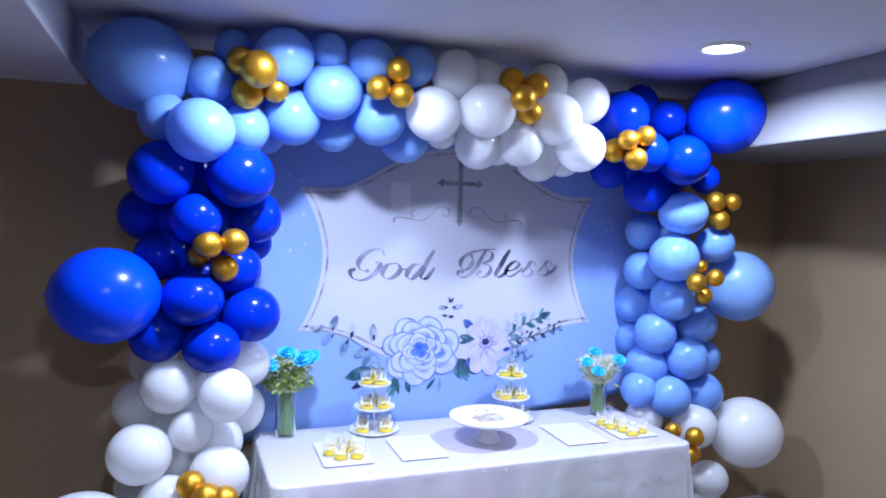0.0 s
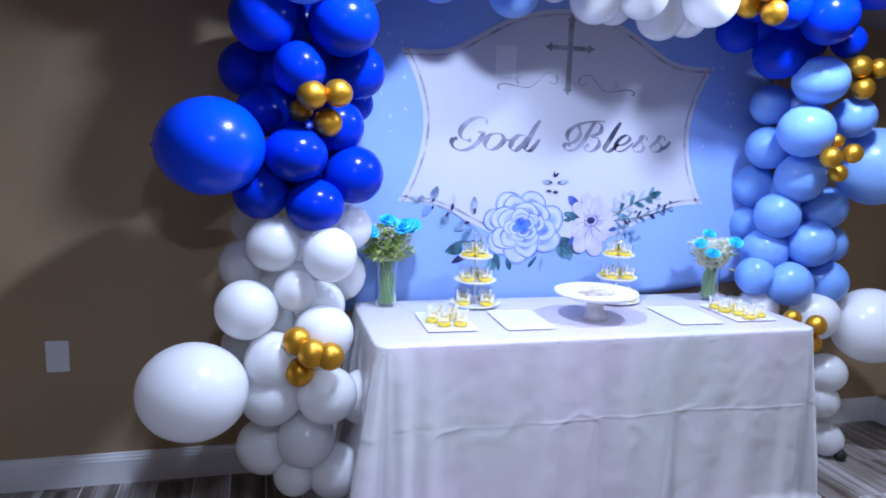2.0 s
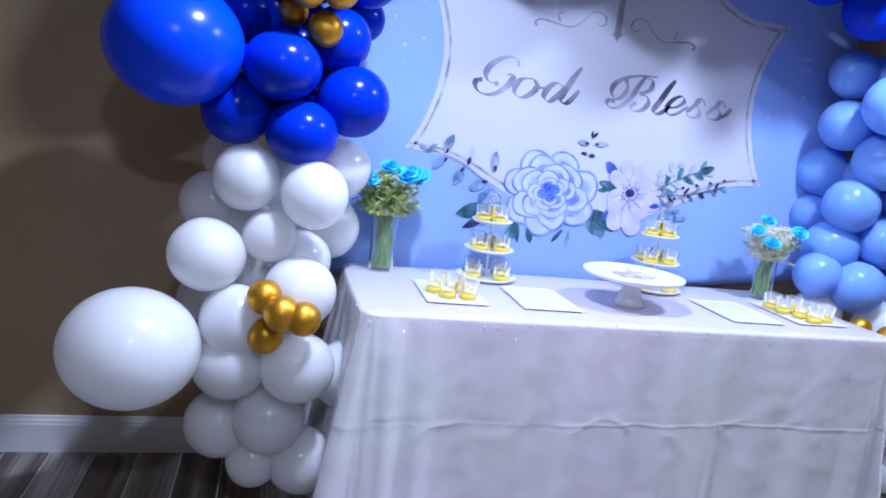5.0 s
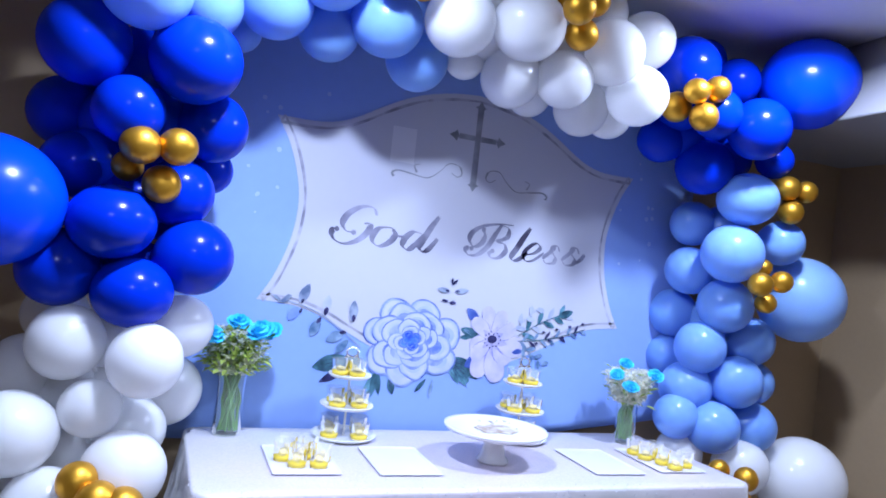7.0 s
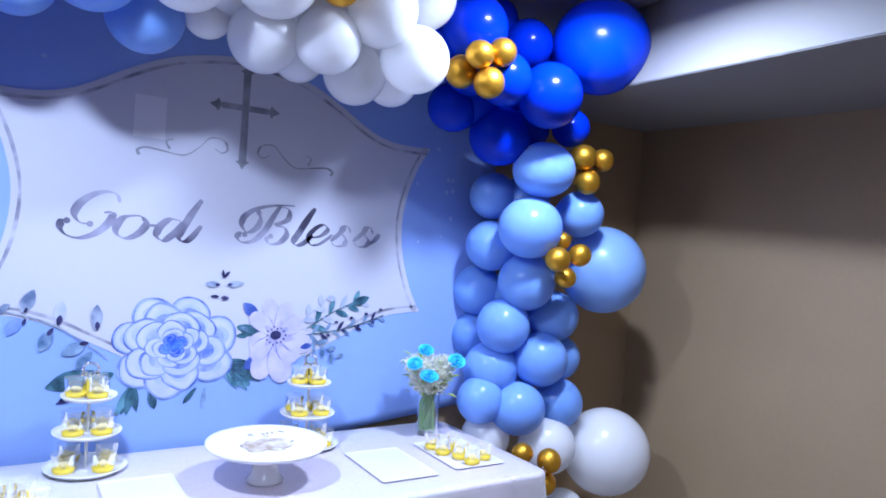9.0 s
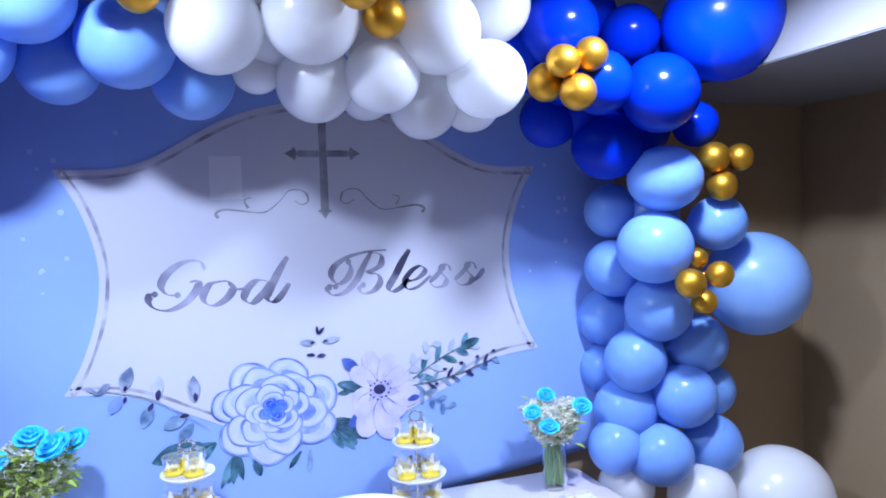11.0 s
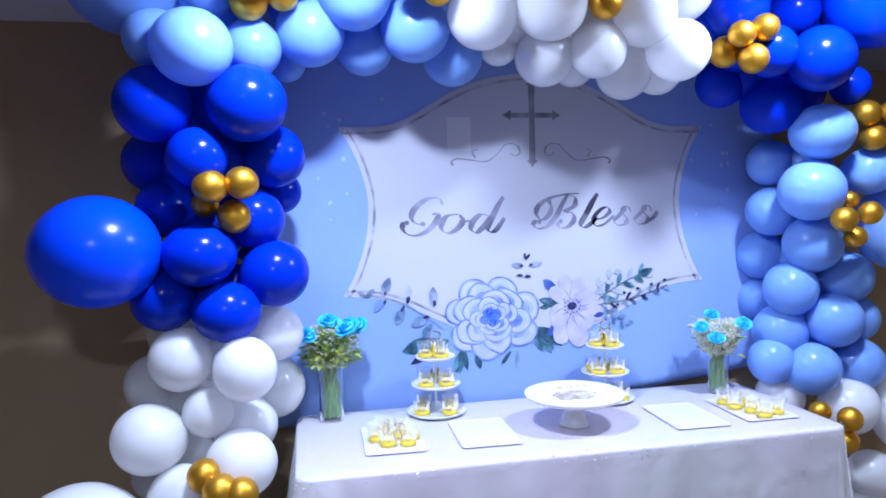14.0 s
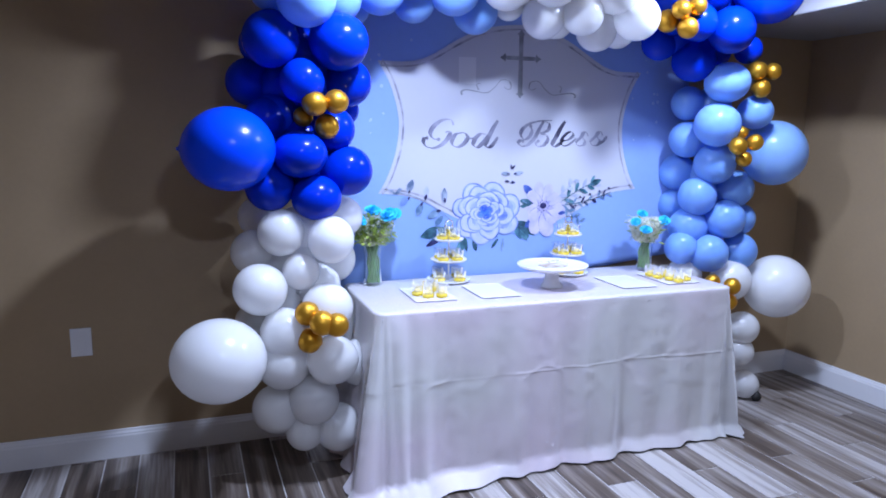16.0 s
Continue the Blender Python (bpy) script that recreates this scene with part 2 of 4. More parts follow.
TOP_BLUE = [
    (-1.42, -0.42, 2.28, 0.187, 0.90), (-1.10, -0.42, 2.37, 0.071), (-0.93, -0.53, 2.34, 0.104),
    (-0.765, -0.53, 2.375, 0.065), (-0.605, -0.53, 2.352, 0.085), (-0.425, -0.51, 2.354, 0.081),
    (-0.74, -0.49, 2.23, 0.107), (-1.19, -0.46, 2.238, 0.083), (-1.344, -0.47, 2.09, 0.086),
    (-1.22, -0.58, 2.04, 0.112, 0.95), (-1.06, -0.44, 2.07, 0.088), (-0.88, -0.41, 2.13, 0.105),
    (-0.70, -0.32, 2.11, 0.093), (-0.54, -0.41, 2.15, 0.107), (-0.39, -0.29, 2.09, 0.101),
    (-0.96, -0.28, 2.06, 0.062),
]
TOP_WHITE = [
    (-0.245, -0.51, 2.345, 0.098), (-0.13, -0.51, 2.33, 0.084), (-0.34, -0.52, 2.17, 0.106),
    (-0.12, -0.55, 2.20, 0.111), (0.20, -0.45, 2.345, 0.092), (0.40, -0.45, 2.29, 0.100), (0.21, -0.53, 2.19, 0.107),
    (0.36, -0.49, 2.08, 0.103), (0.07, -0.48, 2.08, 0.094), (-0.09, -0.40, 2.07, 0.099), (-0.23, -0.32, 2.12, 0.066),
    (0.22, -0.36, 2.03, 0.096), (0.40, -0.27, 2.05, 0.084), (0.10, -0.18, 2.09, 0.081), (0.10, -0.43, 2.19, 0.104),
]
RIGHT_NAVY = [
    (0.61, -0.44, 2.24, 0.112), (0.79, -0.31, 2.33, 0.086), (0.88, -0.40, 2.25, 0.088), (0.89, -0.53, 2.05, 0.110),
    (0.71, -0.50, 2.08, 0.089), (0.85, -0.31, 1.92, 0.108), (0.68, -0.24, 2.01, 0.090), (1.12, -0.40, 1.98, 0.070),
    (1.123, -0.52, 2.277, 0.185, 0.95),
]
RIGHT_BLUE = [
    (1.00, -0.40, 1.808, 0.113, 0.88), (0.97, -0.14, 1.71, 0.090), (0.98, -0.37, 1.59, 0.117, 0.95), (1.23, -0.37, 1.66, 0.090),
    (0.97, -0.15, 1.51, 0.098), (1.05, -0.29, 1.38, 0.108), (1.01, -0.03, 1.32, 0.102), (1.45, -0.30, 1.44, 0.185),
    (1.23, -0.26, 1.24, 0.100), (0.99, -0.24, 1.20, 0.103), (1.01, -0.01, 1.13, 0.091), (1.15, -0.29, 1.07, 0.105),
    (0.98, -0.19, 1.02, 0.105), (1.31, -0.22, 1.06, 0.090), (1.05, -0.29, 0.88, 0.103), (1.28, -0.27, 0.88, 0.100),
    (0.91, -0.23, 0.91, 0.088),
]
RIGHT_WHITE = [
    (0.97, -0.20, 0.75, 0.094), (1.21, -0.30, 0.72, 0.111), (1.52, -0.33, 0.67, 0.188), (1.32, -0.30, 0.43, 0.094),
    (1.31, -0.30, 0.29, 0.084), (1.37, -0.30, 0.08, 0.082),
]
LEFT_NAVY = [
    (-1.35, -0.49, 1.89, 0.109), (-1.08, -0.51, 1.89, 0.118, 0.95), (-1.23, -0.50, 1.73, 0.088),
    (-1.01, -0.36, 1.74, 0.097), (-1.41, -0.20, 1.74, 0.100), (-1.36, -0.33, 1.58, 0.088),
    (-1.08, -0.35, 1.54, 0.095), (-1.24, -0.47, 1.435, 0.109, 0.87), (-1.02, -0.37, 1.36, 0.107),
    (-1.17, -0.44, 1.25, 0.103, 0.90), (-1.36, -0.40, 1.30, 0.100), (-1.526, -0.499, 1.456, 0.187, 0.912),
    (-1.00, -0.19, 1.63, 0.073),
]
LEFT_WHITE = [
    (-1.03, -0.29, 1.15, 0.091), (-1.38, -0.12, 1.14, 0.092), (-1.318, -0.41, 1.103, 0.096),
    (-1.118, -0.48, 1.074, 0.096), (-1.42, -0.28, 1.00, 0.099), (-1.05, -0.14, 0.93, 0.109),
    (-1.24, -0.42, 0.93, 0.077), (-1.415, -0.45, 0.868, 0.108), (-1.14, -0.49, 0.78, 0.105),
    (-1.32, -0.48, 0.68, 0.103), (-1.596, -0.552, 0.606, 0.195, 0.90), (-1.13, -0.54, 0.56, 0.105),
    (-1.33, -0.47, 0.54, 0.107), (-1.35, -0.39, 0.31, 0.107), (-1.20, -0.46, 0.36, 0.107),
    (-1.09, -0.44, 0.21, 0.105), (-1.24, -0.44, 0.21, 0.082), (-0.97, -0.40, 0.49, 0.106),
    (-1.14, -0.25, 0.83, 0.101), (-1.44, -0.28, 0.69, 0.072),
]
GOLD_LEFT_NAVY = [
    (-1.19, -0.55, 1.64, 0.049), (-1.10, -0.54, 1.65, 0.048), (-1.13, -0.49, 1.55, 0.049),
    (-1.22, -0.44, 1.59, 0.040),
]
GOLD_LEFT_WHITE = [
    (-1.24, -0.57, 0.78, 0.049), (-1.19, -0.63, 0.75, 0.050), (-1.13, -0.64, 0.74, 0.048),
    (-1.23, -0.56, 0.66, 0.051),
]
GOLD_TOP_LEFT = [
    (-1.08, -0.53, 2.30, 0.052), (-1.03, -0.63, 2.26, 0.064), (-1.06, -0.53, 2.19, 0.056),
    (-0.96, -0.53, 2.21, 0.046),
]
GOLD_TOP_MID = [
    (-0.52, -0.62, 2.31, 0.046), (-0.59, -0.60, 2.24, 0.045), (-0.50, -0.60, 2.22, 0.047),
    (-0.46, -0.47, 2.30, 0.041),
]
GOLD_TOP_WHITE = [
    (-0.03, -0.59, 2.32, 0.050), (0.06, -0.63, 2.30, 0.049), (-0.04, -0.71, 2.23, 0.049), (0.05, -0.59, 2.20, 0.051),
]
GOLD_RIGHT_NAVY = [
    (0.55, -0.47, 2.08, 0.052), (0.55, -0.57, 2.12, 0.044), (0.63, -0.58, 2.14, 0.045), (0.60, -0.56, 2.04, 0.049),
]
GOLD_RIGHT_HIGH = [
    (1.15, -0.45, 1.87, 0.048), (1.25, -0.45, 1.87, 0.042), (1.18, -0.45, 1.78, 0.046),
]
GOLD_RIGHT_MID = [
    (1.12, -0.40, 1.55, 0.033), (1.03, -0.48, 1.48, 0.045), (1.16, -0.46, 1.50, 0.041), (1.13, -0.42, 1.41, 0.040),
]
GOLD_RIGHT_LOW = [
    (0.98, -0.42, 0.75, 0.038), (1.06, -0.48, 0.73, 0.044), (1.06, -0.46, 0.64, 0.045),
]


# ---- balloons ----
def balloon_mesh(name, mat, stretch=1.0, neck=1.07):
    """A blown balloon of radius 1: round above, drawn in to its neck below."""
    prof = [(0, 1.0)]
    for k in range(1, 22):
        a = math.pi * k / 23
        r, z = math.sin(a), math.cos(a)
        if z < 0:
            r *= 1 - 0.05 * z * z
            z *= stretch * (1 + (neck - 1.01) * z * z)
        prof.append((r, z))
    prof += [(0.10, -neck), (0.05, -neck - 0.04), (0, -neck - 0.04)]
    bm = lathe(prof, 36)
    me = bpy.data.meshes.new(name)
    bm.to_mesh(me)
    bm.free()
    me.materials.append(mat)
    me.shade_smooth()
    return me


def knot_mesh(name, mat, size=1.0, neck=1.07):
    bm = lathe([(r * size, -neck - (h - 1.07) * size) for r, h in ((0.055, 1.09), (0.075, 1.13), (0.05, 1.155), (0.06, 1.18), (0.11, 1.24), (0.10, 1.245), (0, 1.20))], 14)
    me = bpy.data.meshes.new(name)
    bm.to_mesh(me)
    bm.free()
    me.materials.append(mat)
    me.shade_smooth()
    return me


def settle(x, y, z, r, squash=1.0):
    """Keeps a balloon just under the ceiling that it touches. squash: its height to its width."""
    r *= 1.04 if r < 0.15 else 0.98
    return x, y, min(z, CEIL - 0.006 - r * squash), r, squash


def cluster(rows, mat, label, group, core, giant_label="", giant_mat=None):
    """Balloons at (x, y, z, radius), each with its neck turned to the line that the garland hangs on."""
    body, knot = balloon_mesh("balloon", mat), knot_mesh("knot", mat)
    big_body, big_knot = balloon_mesh("balloon", giant_mat or mat, 1.0, 1.02), knot_mesh("knot", giant_mat or mat, 0.4, 1.02)
    for row in rows:
        x, y, z, r, squash = settle(*row)
        big = r > 0.165
        c = Vector(core(x, y, z))
        d = (c - Vector((x, y, z)))
        if d.length < 0.02:
            d = Vector((0, 1, -0.4))
        d = d.normalized() + Vector([random.uniform(-0.3, 0.3) for _ in range(3)])
        if big:
            d = Vector((-0.15 if x < 0 else 0.25, 0.9, -0.3))
        q = d.to_track_quat("-Z", "Y")
        sq = random.uniform(0.98, 1.03)
        if squash != 1:
            side = big and x < -1.5 and z > 1
            q, sq = Vector((-0.97, 0.22, 0.0) if side else (0.1, 0.95, -0.06)).to_track_quat("-Z", "Y"), 1.0
        ob = new("balloon", big_body if big else body)
        tall = 1.0
        ob.matrix_world = Matrix.LocRotScale((x, y, z), q, (r * sq / tall, r * squash / sq / tall, r * tall))
        tagged(ob, giant_label if big and giant_label else label, "balloon", group)
        k = new("knot", big_knot if big else knot)
        k.parent = ob


def left_core(x, y, z):
    return (-1.22, -0.28, z - 0.03)


def right_core(x, y, z):
    return (1.08, -0.2, z - 0.03)


def top_core(x, y, z):
    return (x + 0.03, -0.36, 2.2)


# balloons deep inside the garland, seen only through its gaps
LEFT_NAVY += [(-1.17, -0.30, 1.74, 0.10), (-1.20, -0.31, 1.50, 0.09), (-1.11, -0.22, 1.50, 0.10), (-1.32, -0.30, 1.60, 0.09), (-1.17, -0.28, 1.30, 0.09), (-1.22, -0.30, 1.90, 0.10), (-1.27, -0.26, 1.72, 0.10), (-1.20, -0.24, 1.58, 0.09), (-1.25, -0.27, 1.42, 0.10), (-1.36, -0.22, 1.90, 0.09)]
LEFT_WHITE += [(-1.22, -0.34, 0.62, 0.10), (-1.33, -0.27, 0.97, 0.095), (-1.18, -0.26, 0.36, 0.10), (-1.22, -0.24, 1.10, 0.095), (-1.25, -0.22, 0.97, 0.10), (-1.33, -0.26, 0.78, 0.10), (-1.27, -0.27, 0.60, 0.10), (-1.27, -0.25, 0.42, 0.10)]
RIGHT_NAVY += [(0.76, -0.25, 2.05, 0.10), (0.69, -0.33, 2.14, 0.10), (0.55, -0.33, 2.18, 0.10), (0.90, -0.24, 2.12, 0.10), (0.78, -0.22, 2.2, 0.10), (1.03, -0.24, 1.98, 0.09), (1.02, -0.30, 2.2, 0.09)]
RIGHT_BLUE += [(1.10, -0.18, 1.70, 0.10), (1.10, -0.16, 1.50, 0.10), (1.12, -0.14, 1.30, 0.10), (1.12, -0.14, 1.12, 0.10), (1.10, -0.14, 0.95, 0.10)]
TOP_BLUE += [(-1.15, -0.28, 2.22, 0.10), (-0.92, -0.28, 2.26, 0.10), (-0.66, -0.30, 2.27, 0.10), (-0.42, -0.33, 2.24, 0.10)]
TOP_WHITE += [(-0.2, -0.36, 2.22, 0.10), (0.10, -0.30, 2.24, 0.10), (0.35, -0.30, 2.18, 0.10)]
ARCH = "balloons of the arch"
cluster(TOP_BLUE, M_SKY, "light blue latex balloon in the top of the arch", ARCH, top_core, "giant light blue latex balloon under the ceiling")
cluster(TOP_WHITE, M_WHITE, "white latex balloon in the top of the arch", ARCH, top_core)
cluster(RIGHT_NAVY, M_NAVY, "royal blue latex balloon in the arch's corner", ARCH, right_core, "giant royal blue latex balloon under the ceiling", M_AZURE)
cluster(RIGHT_BLUE, M_SKY, "light blue latex balloon in the arch's column", ARCH, right_core, "giant light blue latex balloon beside the column", M_SKY_PALE)
cluster(RIGHT_WHITE, M_WHITE, "white latex balloon at the foot of the arch", ARCH, right_core, "giant white latex balloon at the arch's foot")
cluster(LEFT_NAVY, M_NAVY, "royal blue latex balloon in the arch's column", ARCH, left_core, "giant royal blue latex balloon beside the column", M_AZURE)
cluster(LEFT_WHITE, M_WHITE, "white latex balloon at the foot of the arch", ARCH, left_core, "giant white latex balloon near the floor")
for rows, core in ((GOLD_LEFT_NAVY, left_core), (GOLD_LEFT_WHITE, left_core), (GOLD_TOP_LEFT, top_core), (GOLD_TOP_MID, top_core),
                   (GOLD_TOP_WHITE, top_core), (GOLD_RIGHT_NAVY, top_core), (GOLD_RIGHT_HIGH, right_core),
                   (GOLD_RIGHT_MID, right_core), (GOLD_RIGHT_LOW, right_core)):
    cluster(rows, M_GOLD, "small shiny gold balloon tied to the arch", "gold balloon clusters", core)


# ---- flat print work ----
def smooth_line(pts, n=8, closed=False):
    """A Catmull-Rom line through pts."""
    p = [Vector(q) for q in pts]
    out, m = [], len(p)
    for i in range(m if closed else m - 1):
        a = p[(i - 1) % m] if closed or i else p[0]
        b, c = p[i], p[(i + 1) % m]
        d = p[(i + 2) % m] if closed or i + 2 < m else p[-1]
        for k in range(n):
            t = k / n
            out.append(0.5 * (2 * b + (c - a) * t + (2 * a - 5 * b + 4 * c - d) * t * t + (3 * b - a - 3 * c + d) * t ** 3))
    if not closed:
        out.append(p[-1])
    return out


def on_cloth(x, z):
    """From the print's own drawing to its place on the backdrop."""
    return -0.0175 + 0.951 * (x + 0.03), 1.878 + 0.9436 * (z - 1.945)


def spot(bm, x, y, z):
    x, z = on_cloth(x, z)
    return bm.verts.new((x, 0.3 * y + 0.0006, z))


def add_flat(bm, pts, y):
    return bm.faces.new([spot(bm, p[0], y, p[1]) for p in pts])


def flat(pts, y):
    bm = bmesh.new()
    f = add_flat(bm, pts, y)
    bmesh.ops.triangulate(bm, faces=[f])
    return bm


def add_ribbon(bm, pts, width, y):
    """A flat stroke along pts; width is a number or a function of the direction and the share of the way."""
    last = None
    n = len(pts)
    for i, p in enumerate(pts):
        d = (pts[min(i + 1, n - 1)] - pts[max(i - 1, 0)])
        d = d.normalized() if d.length > 1e-9 else Vector((1, 0))
        w = (width(d, i / (n - 1)) if callable(width) else width) / 2
        s = Vector((-d.y, d.x)) * w
        row = (spot(bm, p.x + s.x, y, p.y + s.y), spot(bm, p.x - s.x, y, p.y - s.y))
        if last:
            bm.faces.new((last[0], row[0], row[1], last[1]))
        last = row


def ribbon(pts, width, y):
    bm = bmesh.new()
    add_ribbon(bm, pts, width, y)
    return bm


def ink(name, dark, light, scale=6.0):
    """Watercolour ink: two tones that run into one another in washes."""
    m = material(name, light, 0.6, spec=0.3)
    nt = m.node_tree
    b = nt.nodes["Principled BSDF"]
    tc, no, ra = nt.nodes.new("ShaderNodeTexCoord"), nt.nodes.new("ShaderNodeTexNoise"), nt.nodes.new("ShaderNodeValToRGB")
    no.inputs["Scale"].default_value, no.inputs["Detail"].default_value = scale, 3
    ra.color_ramp.elements[0].position, ra.color_ramp.elements[0].color = 0.36, (*dark, 1)
    ra.color_ramp.elements[1].position, ra.color_ramp.elements[1].color = 0.64, (*light, 1)
    nt.links.new(tc.outputs["Object"], no.inputs["Vector"])
    nt.links.new(no.outputs["Fac"], ra.inputs["Fac"])
    nt.links.new(ra.outputs[0], b.inputs["Base Color"])
    return m


I_SILVER = ink("silver_foil_print", (0.04, 0.036, 0.07), (0.38, 0.38, 0.50), 6)
I_GREY = ink("grey_cross_print", (0.17, 0.18, 0.21), (0.34, 0.35, 0.41), 12)
I_LINE = ink("silver_border_print", (0.22, 0.22, 0.28), (0.52, 0.52, 0.62), 14)
I_PETAL = ink("pale_blue_petal_print", (0.12, 0.21, 0.58), (0.24, 0.35, 0.72), 11)
I_PETAL_LIGHT = ink("light_blue_petal_wash", (0.36, 0.45, 0.74), (0.50, 0.56, 0.76), 9)
I_BRIM = ink("pale_petal_brim_wash", (0.44, 0.50, 0.74), (0.58, 0.60, 0.74), 12)
I_EDGE = ink("blue_petal_edge_print", (0.03, 0.07, 0.32), (0.10, 0.17, 0.50), 16)
I_HEART = ink("deep_blue_heart_print", (0.01, 0.06, 0.52), (0.09, 0.24, 0.74), 24)
I_LILAC = ink("lilac_petal_print", (0.46, 0.45, 0.71), (0.62, 0.58, 0.74), 14)
I_LILAC_EDGE = ink("lilac_petal_edge_print", (0.15, 0.17, 0.46), (0.50, 0.47, 0.69), 16)
I_LILAC_ROOT = ink("lilac_petal_root_wash", (0.34, 0.34, 0.64), (0.52, 0.48, 0.70), 18)
I_DARK = ink("indigo_seed_print", (0.008, 0.008, 0.05), (0.05, 0.05, 0.16), 30)
I_TEAL = ink("dark_teal_leaf_print", (0.006, 0.035, 0.055), (0.07, 0.19, 0.25), 18)
I_MIST = ink("misty_blue_leaf_print", (0.06, 0.14, 0.27), (0.28, 0.40, 0.58), 20)
I_GREYLEAF = ink("grey_blue_leaf_print", (0.11, 0.16, 0.27), (0.37, 0.43, 0.56), 20)
I_SEA = ink("sea_green_leaf_print", (0.015, 0.08, 0.12), (0.14, 0.33, 0.42), 22)
I_PALE = ink("pale_grey_leaf_print", (0.36, 0.41, 0.58), (0.53, 0.57, 0.70), 12)
I_STAR = material("pale_star_print", (0.42, 0.55, 0.84), 0.6, spec=0.3)

CX = -0.03
TOP_HALF = [(0.0, 2.172), (0.11, 2.160), (0.22, 2.135), (0.31, 2.100), (0.40, 2.052), (0.49, 1.998), (0.57, 1.962), (0.66, 1.946), (0.803, 1.945)]
SIDE_HALF = [(0.803, 1.945), (0.745, 1.845), (0.703, 1.72), (0.690, 1.61), (0.706, 1.48), (0.752, 1.345), (0.803, 1.254)]
FOOT_HALF = [(0.803, 1.254), (0.66, 1.240), (0.55, 1.205), (0.44, 1.150), (0.30, 1.085), (0.15, 1.045), (0.0, 1.035)]


def panel_outline(inset):
    half = []
    for seg in (TOP_HALF, SIDE_HALF, FOOT_HALF):
        half += smooth_line(seg, 6)[:-1]
    half.append(Vector(FOOT_HALF[-1]))
    mid = Vector((0, 1.55))
    pts = [Vector((CX + p.x, p.y)) for p in half] + [Vector((CX - p.x, p.y)) for p in reversed(half[1:-1])]
    if inset:
        out = []
        for i, p in enumerate(pts):
            d = (pts[(i + 1) % len(pts)] - pts[i - 1]).normalized()
            out.append(p + Vector((d.y, -d.x)) * inset)
        pts = out
    return pts


bd = thing("backdrop", pose(0, 0, 0), "light blue printed fabric backdrop with white panel and watercolour flowers", "backdrop")


def backdrop_cloth():
    bm = bmesh.new()
    nx, nz = 60, 40
    x0, x1, z1 = -1.12, 1.08, 2.36
    grid = []
    for side in (0.0, 0.006):
        grid.append([[bm.verts.new((x0 + (x1 - x0) * i / nx, 0.0015 + side - 0.001 * math.sin(7 * i / nx) * math.sin(5 * j / nz + i * 0.05),
                                    (0.735 + 0.12 * max(0.0, x0 + (x1 - x0) * i / nx - 0.15)) * (1 - j / nz) + z1 * j / nz)) for i in range(nx + 1)] for j in range(nz + 1)])
    for g in grid:
        for j in range(nz):
            for i in range(nx):
                bm.faces.new((g[j][i], g[j][i + 1], g[j + 1][i + 1], g[j + 1][i]))
    a, c = grid
    for j in range(nz):
        for i in (0, nx):
            bm.faces.new((a[j][i], a[j + 1][i], c[j + 1][i], c[j][i]))
    for i in range(nx):
        for j in (0, nz):
            bm.faces.new((a[j][i], a[j][i + 1], c[j][i + 1], c[j][i]))
    bmesh.ops.recalc_face_normals(bm, faces=bm.faces)
    return bm


part("cloth", backdrop_cloth(), M_BACK, bd, "light blue fabric", True)


def panel_sheet(y):
    """The panel, laid in strips between its two mirrored sides."""
    pts = panel_outline(0)
    n, bm = len(pts), bmesh.new()
    vs = [spot(bm, p.x, y, p.y) for p in pts]
    half = n // 2
    for i in range(half):
        q = list(dict.fromkeys((vs[i], vs[i + 1], vs[(n - i - 1) % n], vs[(n - i) % n])))
        if len(q) > 2:
            bm.faces.new(q)
    bmesh.ops.recalc_face_normals(bm, faces=bm.faces)
    return bm


panel = part("printed_panel", panel_sheet(-0.0030), M_PANEL, bd, "white scalloped panel print")
outline = panel_outline(-0.024)
if (outline[0].y > 2.172):
    outline = panel_outline(0.024)
inner = outline + [outline[0]]
part("panel_border", ribbon(inner, lambda d, s: 0.008 + 0.004 * abs(math.sin(s * 60)), -0.0040), I_LINE, bd, "thin silver border line")
part("patch", flat([(-0.385, 1.845), (-0.285, 1.845), (-0.285, 1.985), (-0.385, 1.985)], -0.0036), material("pale_patch", (0.69, 0.69, 0.75), 0.5, spec=0.4), bd, "pale rectangular patch")

# cross with pointed ends and its two scrolls
bm = bmesh.new()
KX, KZ = -0.018, 1.993
for lo, hi in (((-0.014, -0.19), (0.014, 0.125)),):
    add_flat(bm, [(KX + lo[0], KZ + lo[1]), (KX + hi[0], KZ + lo[1]), (KX + hi[0] * 0.9, KZ), (KX + hi[0], KZ + hi[1]), (KX + lo[0], KZ + hi[1]), (KX + lo[0] * 0.9, KZ)], -0.0050)
for s in (-1, 1):
    add_flat(bm, [(KX + s * 0.0135, KZ - 0.011), (KX + s * 0.085, KZ - 0.011), (KX + s * 0.085, KZ + 0.011), (KX + s * 0.0135, KZ + 0.011)], -0.0051)
    add_flat(bm, [(KX + s * 0.084, KZ), (KX + s * 0.096, KZ - 0.024), (KX + s * 0.104, KZ - 0.014), (KX + s * 0.128, KZ), (KX + s * 0.104, KZ + 0.014), (KX + s * 0.096, KZ + 0.024)], -0.0053)
for s, z in ((-1, -0.188), (1, 0.123)):
    add_flat(bm, [(KX, KZ + z - s * 0.004), (KX - 0.026, KZ + z + s * 0.006), (KX - 0.013, KZ + z + s * 0.014), (KX, KZ + z + s * 0.034), (KX + 0.013, KZ + z + s * 0.014), (KX + 0.026, KZ + z + s * 0.006)], -0.0053)
part("cross", bm, I_GREY, bd, "grey metallic cross print")
